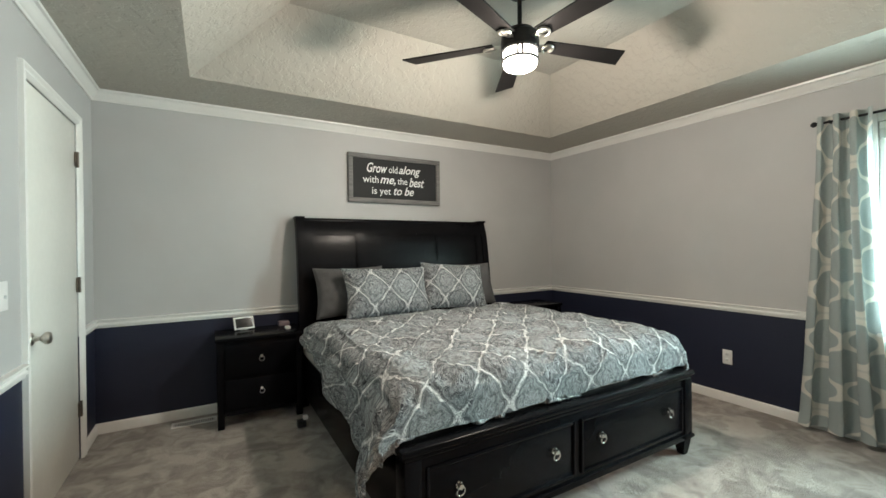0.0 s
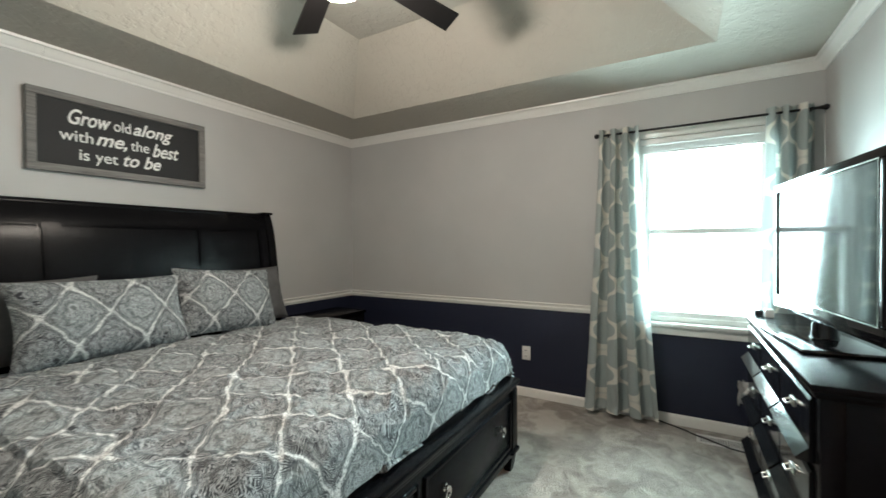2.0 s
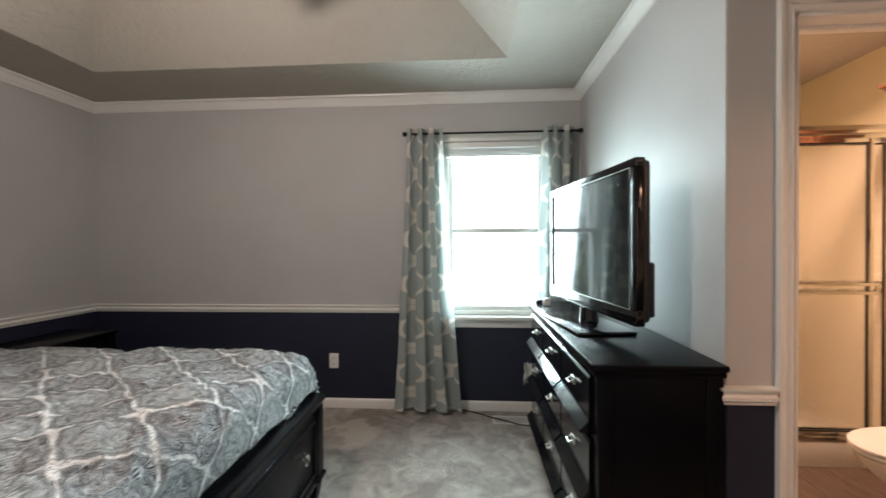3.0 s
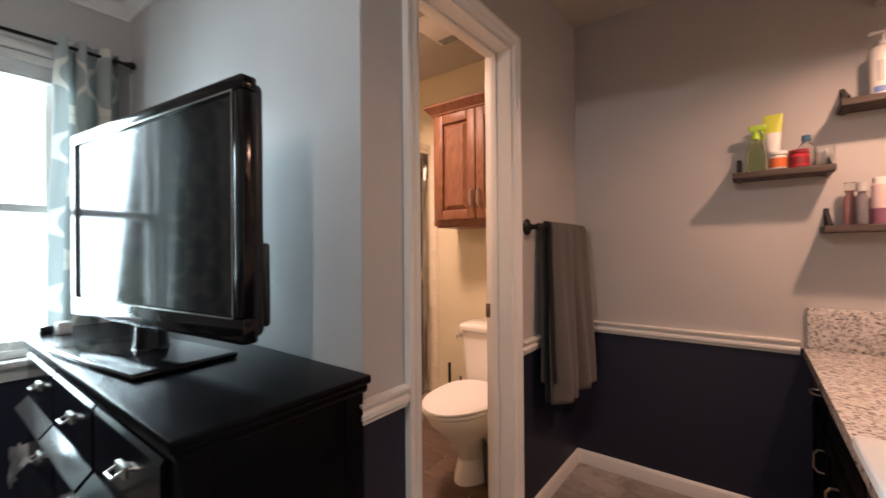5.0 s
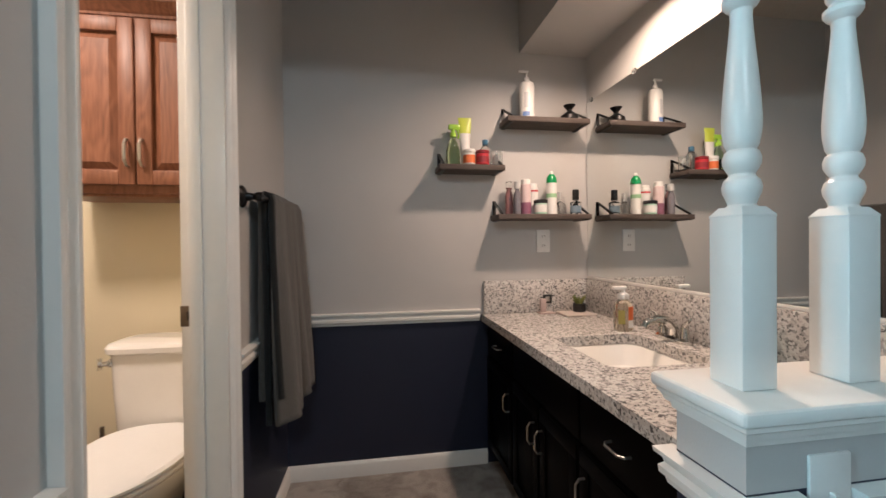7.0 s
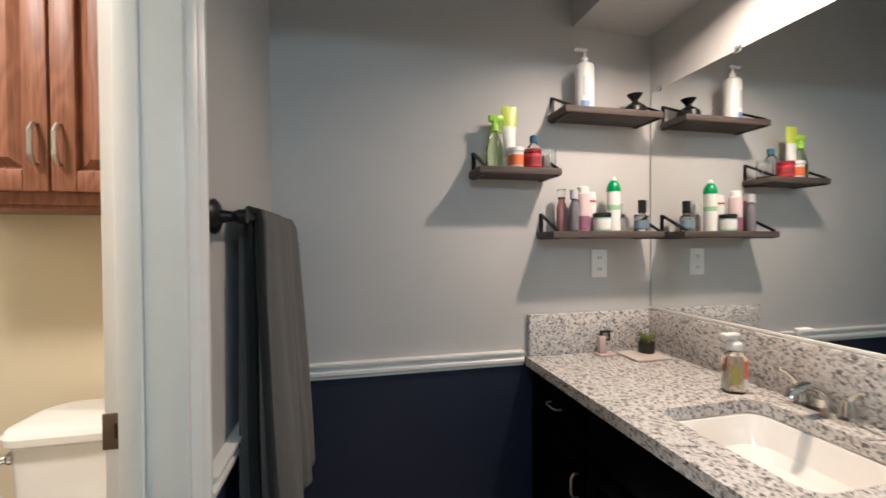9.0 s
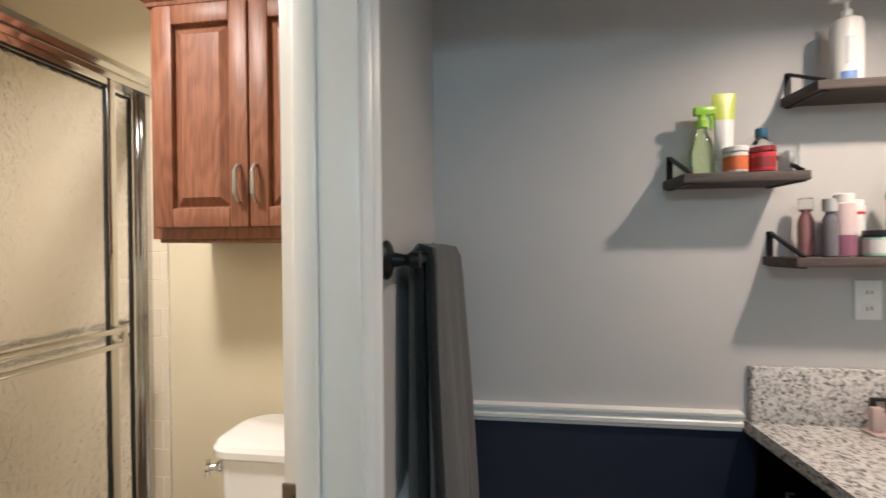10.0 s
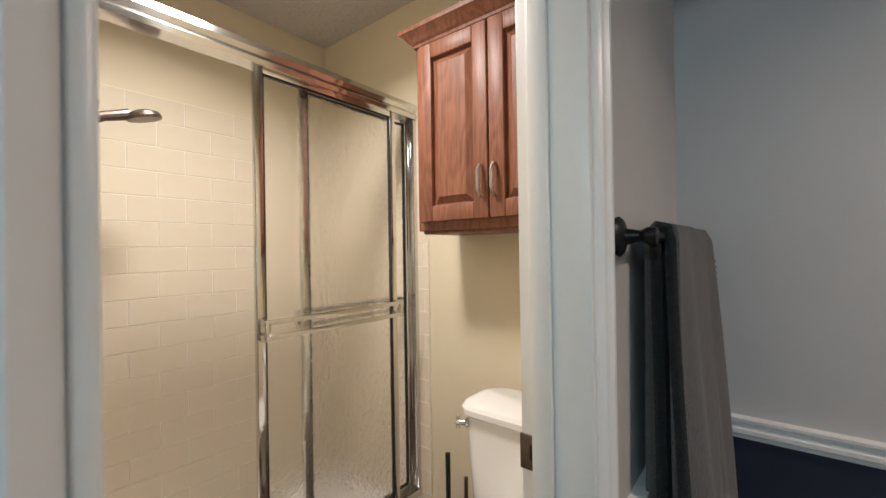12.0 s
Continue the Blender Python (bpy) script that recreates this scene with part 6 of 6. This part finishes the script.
cab = thing("wall_cabinet", (2.257, YS, 1.318), "reddish stained oak cabinet with two raised-panel doors", "wall cabinet")
C0, C1, CF, CB, CT, CG = 1.935, 2.578, -1.612, 1.337, 2.030, 2.257
part("carcass", boxmesh(C0, YS, CB - 0.012, C1, CF, CT, 0.002), M_OAK, cab)
part("bottom_rail", boxmesh(C0, YS + 0.002, 1.314, C1 - 0.012, CF - 0.012, CB - 0.010, 0.003), M_OAK, cab)
bm = bmesh.new()
CC = [(0, 0), (0.008, 0.0), (0.010, 0.010), (0.022, 0.018), (0.034, 0.036), (0.048, 0.046), (0.050, 0.060), (0, 0.060)]
add_strip(bm, CC, [((C0, CF, CT - 0.022), (0, 1, 0)), ((C1, CF, CT - 0.022), (1, 1, 0)), ((C1, YS, CT - 0.022), (1, 0, 0))])
add_box(bm, C0, YS, CT - 0.001, C1, CF, CT + 0.036)
part("crown", bm, M_OAK, cab)
for x0, x1, hx in ((C0 + 0.012, CG - 0.003, CG - 0.026), (CG + 0.003, C1 - 0.028, CG + 0.026)):
    z0, z1, fr = CB + 0.020, CT - 0.032, 0.056
    d = part("door", boxmesh(x0 + fr - 0.004, CF + 0.001, z0 + fr - 0.004, x1 - fr + 0.004, CF + 0.004, z1 - fr + 0.004), M_OAK, cab)
    for c in ((x0, z0, x0 + fr, z1), (x1 - fr, z0, x1, z1), (x0 + fr, z0, x1 - fr, z0 + fr), (x0 + fr, z1 - fr, x1 - fr, z1)):
        part("frame_rail", boxmesh(c[0], CF + 0.001, c[1], c[2], CF + 0.022, c[3], 0.004), M_OAK, d)
    b = bmesh.new()
    i, o = 0.030, 0.007
    a = [b.verts.new(p) for p in ((x0 + fr + o, CF + 0.0045, z0 + fr + o), (x1 - fr - o, CF + 0.0045, z0 + fr + o), (x1 - fr - o, CF + 0.0045, z1 - fr - o), (x0 + fr + o, CF + 0.0045, z1 - fr - o))]
    c = [b.verts.new(p) for p in ((x0 + fr + i, CF + 0.019, z0 + fr + i), (x1 - fr - i, CF + 0.019, z0 + fr + i), (x1 - fr - i, CF + 0.019, z1 - fr - i), (x0 + fr + i, CF + 0.019, z1 - fr - i))]
    for k in range(4):
        b.faces.new((a[k], a[(k + 1) % 4], c[(k + 1) % 4], c[k]))
    b.faces.new(c)
    part("raised_panel", b, M_OAK, d)
    zc = 1.478
    part("pull", tube([(hx, CF + 0.020, zc - 0.052), (hx, CF + 0.034, zc - 0.050), (hx, CF + 0.046, zc - 0.030), (hx, CF + 0.046, zc + 0.030), (hx, CF + 0.034, zc + 0.050), (hx, CF + 0.020, zc + 0.052)], [0.004, 0.005, 0.0065, 0.0065, 0.005, 0.004], 8), M_NICKEL, d, "satin nickel bow pull")
for z in (1.41, 1.90):
    part("hinge", boxmesh(C1 - 0.030, CF + 0.002, z - 0.026, C1 - 0.020, CF + 0.012, z + 0.026, 0.002), M_BRONZE, cab)

bn = thing("waste_bin", (2.00, -1.42, 0), "small black waste bin beside the toilet", "waste bin")
part("bin", add_lathe(bmesh.new(), [(0.001, 0.004), (0.072, 0.004), (0.076, 0.0), (0.080, 0.004), (0.092, 0.235), (0.094, 0.24), (0.090, 0.24), (0.076, 0.010), (0.001, 0.010)], pose(2.00, -1.40, 0), 26, False), M_BLACKPLASTIC, bn)
br = thing("toilet_brush", (2.555, -1.77, 0), "black toilet brush standing by the toilet", "toilet brush")
part("handle", tube([(2.575, -1.76, 0.10), (2.58, -1.765, 0.435)], 0.010, 10), M_BLACKPLASTIC, br)
part("holder", lathe([(0.04, 0), (0.043, 0.005), (0.038, 0.11), (0.03, 0.12)], pose(2.575, -1.76, 0), 18), M_BLACKPLASTIC, br)
pg = thing("plunger", (2.50, -1.78, 0), "slim plunger standing by the toilet", "plunger")
part("handle", tube([(2.495, -1.765, 0.06), (2.505, -1.785, 0.355)], 0.008, 10), M_BRONZE, pg)
part("cup", lathe([(0.046, 0), (0.05, 0.01), (0.035, 0.05), (0.012, 0.07)], pose(2.495, -1.765, 0), 18), M_BLACKPLASTIC, pg)
vent = thing("ceiling_vent_light", (2.30, -1.38, 2.375), "white square ceiling fan light", "ceiling vent")
part("housing", boxmesh(2.16, -1.52, 2.376, 2.44, -1.24, BATHCEIL, 0.008), M_WHITEPLASTIC, vent)
for k in range(5):
    part("slot", boxmesh(2.18, -1.51 + 0.012 * k, 2.3745, 2.42, -1.505 + 0.012 * k, 2.3765), M_BLACKPLASTIC, vent)

flush = thing("ceiling_light", (2.62, -1.0, 2.345), "round frosted flush ceiling light in the toilet room", "ceiling light")
part("rim", lathe([(0.15, 2.372), (0.155, 2.38), (0.155, BATHCEIL)], pose(2.62, -1.0, 0), 32), M_WHITEPLASTIC, flush)
part("diffuser", lathe([(0.02, 2.342), (0.09, 2.346), (0.135, 2.358), (0.148, 2.374)], pose(2.62, -1.0, 0), 32), M_LENS, flush, "glowing frosted diffuser")

# ---- shower ----
SX, CURB = 2.83, 0.145
tub = thing("shower_tray", (3.16, -1.14, 0), "white shower base with a raised curb", "shower base")
part("curb", boxmesh(2.80, YS, 0, 2.90, -0.42, CURB, 0.012, 3), M_PORCELAIN, tub)
part("pan", boxmesh(2.90, YS, 0, XE, -0.42, 0.06, 0.004), M_PORCELAIN, tub)
sd = thing("shower_enclosure", (SX, -1.14, CURB), "chrome framed sliding shower doors of rippled glass", "shower enclosure")
bm = bmesh.new()
HD = [(-0.030, 0), (-0.034, 0.016), (-0.026, 0.030), (-0.034, 0.046), (-0.026, 0.068), (-0.010, 0.078), (0.020, 0.078), (0.030, 0.066), (0.030, 0)]
add_strip(bm, HD, [((SX, -0.42, 1.848), (1, 0, 0)), ((SX, YS, 1.848), (1, 0, 0))])
part("header", bm, M_CHROME, sd)
part("sill_track", boxmesh(SX - 0.03, YS, CURB, SX + 0.03, -0.42, CURB + 0.035, 0.005), M_CHROME, sd)
for y0, y1 in ((YS, YS + 0.028), (-0.448, -0.42)):
    part("wall_jamb", boxmesh(SX - 0.026, y0, CURB + 0.036, SX + 0.026, y1, 1.848, 0.003), M_CHROME, sd)
for x, y0, y1, barside in ((SX - 0.016, -1.717, -1.104, -1), (SX + 0.016, -1.835, -1.284, 1)):
    z0, z1, s = CURB + 0.03, 1.860, 0.028
    b = bmesh.new()
    for c in ((y0, z0, y0 + s, z1), (y1 - s, z0, y1, z1), (y0 + s, z0, y1 - s, z0 + s), (y0 + s, z1 - 0.035, y1 - s, z1)):
        add_box(b, x - 0.010, c[0], c[1], x + 0.010, c[2], c[3], 0.003)
    p = part("door_frame", b, M_CHROME, sd)
    part("pane", boxmesh(x - 0.003, y0 + s - 0.004, z0 + s - 0.004, x + 0.003, y1 - s + 0.004, z1 - 0.031), M_FROST, p).visible_shadow = False
    b = bmesh.new()
    g = 0.006
    for c in ((y0 + s, z0 + s, y0 + s + g, z1 - 0.035), (y1 - s - g, z0 + s, y1 - s, z1 - 0.035), (y0 + s + g, z0 + s, y1 - s - g, z0 + s + g), (y0 + s + g, z1 - 0.035 - g, y1 - s - g, z1 - 0.035)):
        add_box(b, x - 0.006, c[0], c[1], x + 0.006, c[2], c[3])
    part("gasket", b, M_BLACKPLASTIC, p, "black rubber gasket")
    o = 0.045 * barside
    for z in (0.988, 1.036):
        part("towel_bar", boxmesh(x + o - 0.005, y0 + 0.01, z - 0.009, x + o + 0.005, y1 - 0.01, z + 0.009, 0.004), M_CHROME, p)
    for y in (y0 + 0.015, y1 - 0.015):
        b = bmesh.new()
        for z in (0.988, 1.036):
            add_box(b, min(x, x + o * 1.1), y - 0.009, z - 0.010, max(x, x + o * 1.1), y + 0.009, z + 0.010, 0.003)
        add_box(b, x + o - 0.006, y - 0.009, 0.988, x + o + 0.006, y + 0.009, 1.036, 0.003)
        part("bar_mount", b, M_CHROME, p)
hs = thing("hand_shower", (3.12, -0.42, 1.66), "dark chrome hand shower on a bracket with hose", "hand shower")
part("arm", tube([(3.14, -0.42, 1.73), (3.14, -0.60, 1.75), (3.135, -0.73, 1.715)], 0.011, 10), M_CHROME, hs)
part("bracket", lathe([(0.018, -0.03), (0.022, -0.02), (0.022, 0.025), (0.016, 0.035)], pose(3.13, -0.755, 1.705, 50, 0, 0), 16), M_BRONZE, hs)
part("handle", tube([(3.12, -0.67, 1.585), (3.125, -0.73, 1.635), (3.125, -0.80, 1.676), (3.125, -0.865, 1.697)], [0.012, 0.014, 0.015, 0.018], 12), M_BRONZE, hs)
part("head", lathe([(0.020, 0.030), (0.044, 0.020), (0.050, 0.008), (0.048, 0.0), (0.010, -0.001)], pose(3.125, -0.905, 1.690, -14, 0, 0), 24), M_BRONZE, hs)
part("hose", tube([(3.12, -0.67, 1.585), (3.13, -0.62, 1.45), (3.16, -0.72, 1.25), (3.20, -0.775, 1.10), (3.21, -0.79, 0.98), (3.19, -0.76, 0.90), (3.17, -0.68, 0.86), (3.16, -0.56, 0.90), (3.15, -0.46, 1.05), (3.15, -0.43, 1.12)], 0.008, 8), M_CHROME, hs)

# ---- tiles and planks ----
TW, THT, GAP = 0.205, 0.102, 0.0025


def tile_mesh(w, h, t=0.0025):
    b = boxmesh(-w / 2, 0, -h / 2, w / 2, t, h / 2, 0.0015, 1)
    return finish("tile", b, M_TILE)


def tile_wall(name, origin, along, out, length, z0, rows, label):
    """Running-bond tiles on a grout bed; along runs to the right, out points into the shower."""
    along, out, origin = Vector(along), Vector(out), Vector(origin)
    p, q = origin + out * 0.001, origin + along * length + out * 0.006
    lo = [min(p[i], q[i]) for i in range(3)]
    hi = [max(p[i], q[i]) for i in range(3)]
    bed = setting(name, boxmesh(lo[0], lo[1], z0, hi[0], hi[1], z0 + rows * THT), M_GROUT, label, "tiled wall")
    turn = Matrix((along, out, Vector((0, 0, 1)))).transposed().to_4x4()
    shapes = {}
    for r in range(rows):
        s = -TW / 2 if r % 2 else 0.0
        while s < length - 0.01:
            a, c = max(0.0, s), min(length, s + TW)
            w = round(c - a - GAP, 4)
            if w > 0.01:
                if w not in shapes:
                    shapes[w] = tile_mesh(w, THT - GAP)
                t = new("tile", shapes[w])
                t.parent = bed
                t.matrix_basis = Matrix.Translation(origin + along * ((a + c) / 2) + out * 0.0055 + Vector((0, 0, z0 + (r + 0.5) * THT))) @ turn
            s += TW


tile_wall("wall_tile_east", (XE, -0.43, 0), (0, -1, 0), (-1, 0, 0), 1.43, 0.06, 18, "cream glazed running-bond shower tile")
tile_wall("wall_tile_south", (XE - 0.012, YS, 0), (-1, 0, 0), (0, 1, 0), 0.745, 0.06, 18, "cream glazed tile on the end wall of the shower")
tile_wall("wall_tile_north", (2.80, -0.42, 0), (1, 0, 0), (0, -1, 0), 0.685, 0.06, 18, "cream glazed tile behind the shower head")

shapes = {}
for k in range(7):
    y0 = YS + 0.206 * k
    x = 1.80 - (0.31 * k) % 0.6
    while x < 2.80:
        a, c, d = max(XP + 0.035, x), min(2.80, x + 0.6), min(0.203, -0.42 - y0)
        w = round(c - a - 0.003, 4)
        if w > 0.02 and d > 0.02:
            key = (w, round(d, 4))
            if key not in shapes:
                shapes[key] = finish("plank", boxmesh(-w / 2, -d / 2, 0, w / 2, d / 2, 0.004, 0.001, 1), M_PLANK)
            t = new("plank", shapes[key])
            t.parent = tile_floor
            t.location = ((a + c) / 2, y0 + d / 2, 0.003)
        x += 0.6
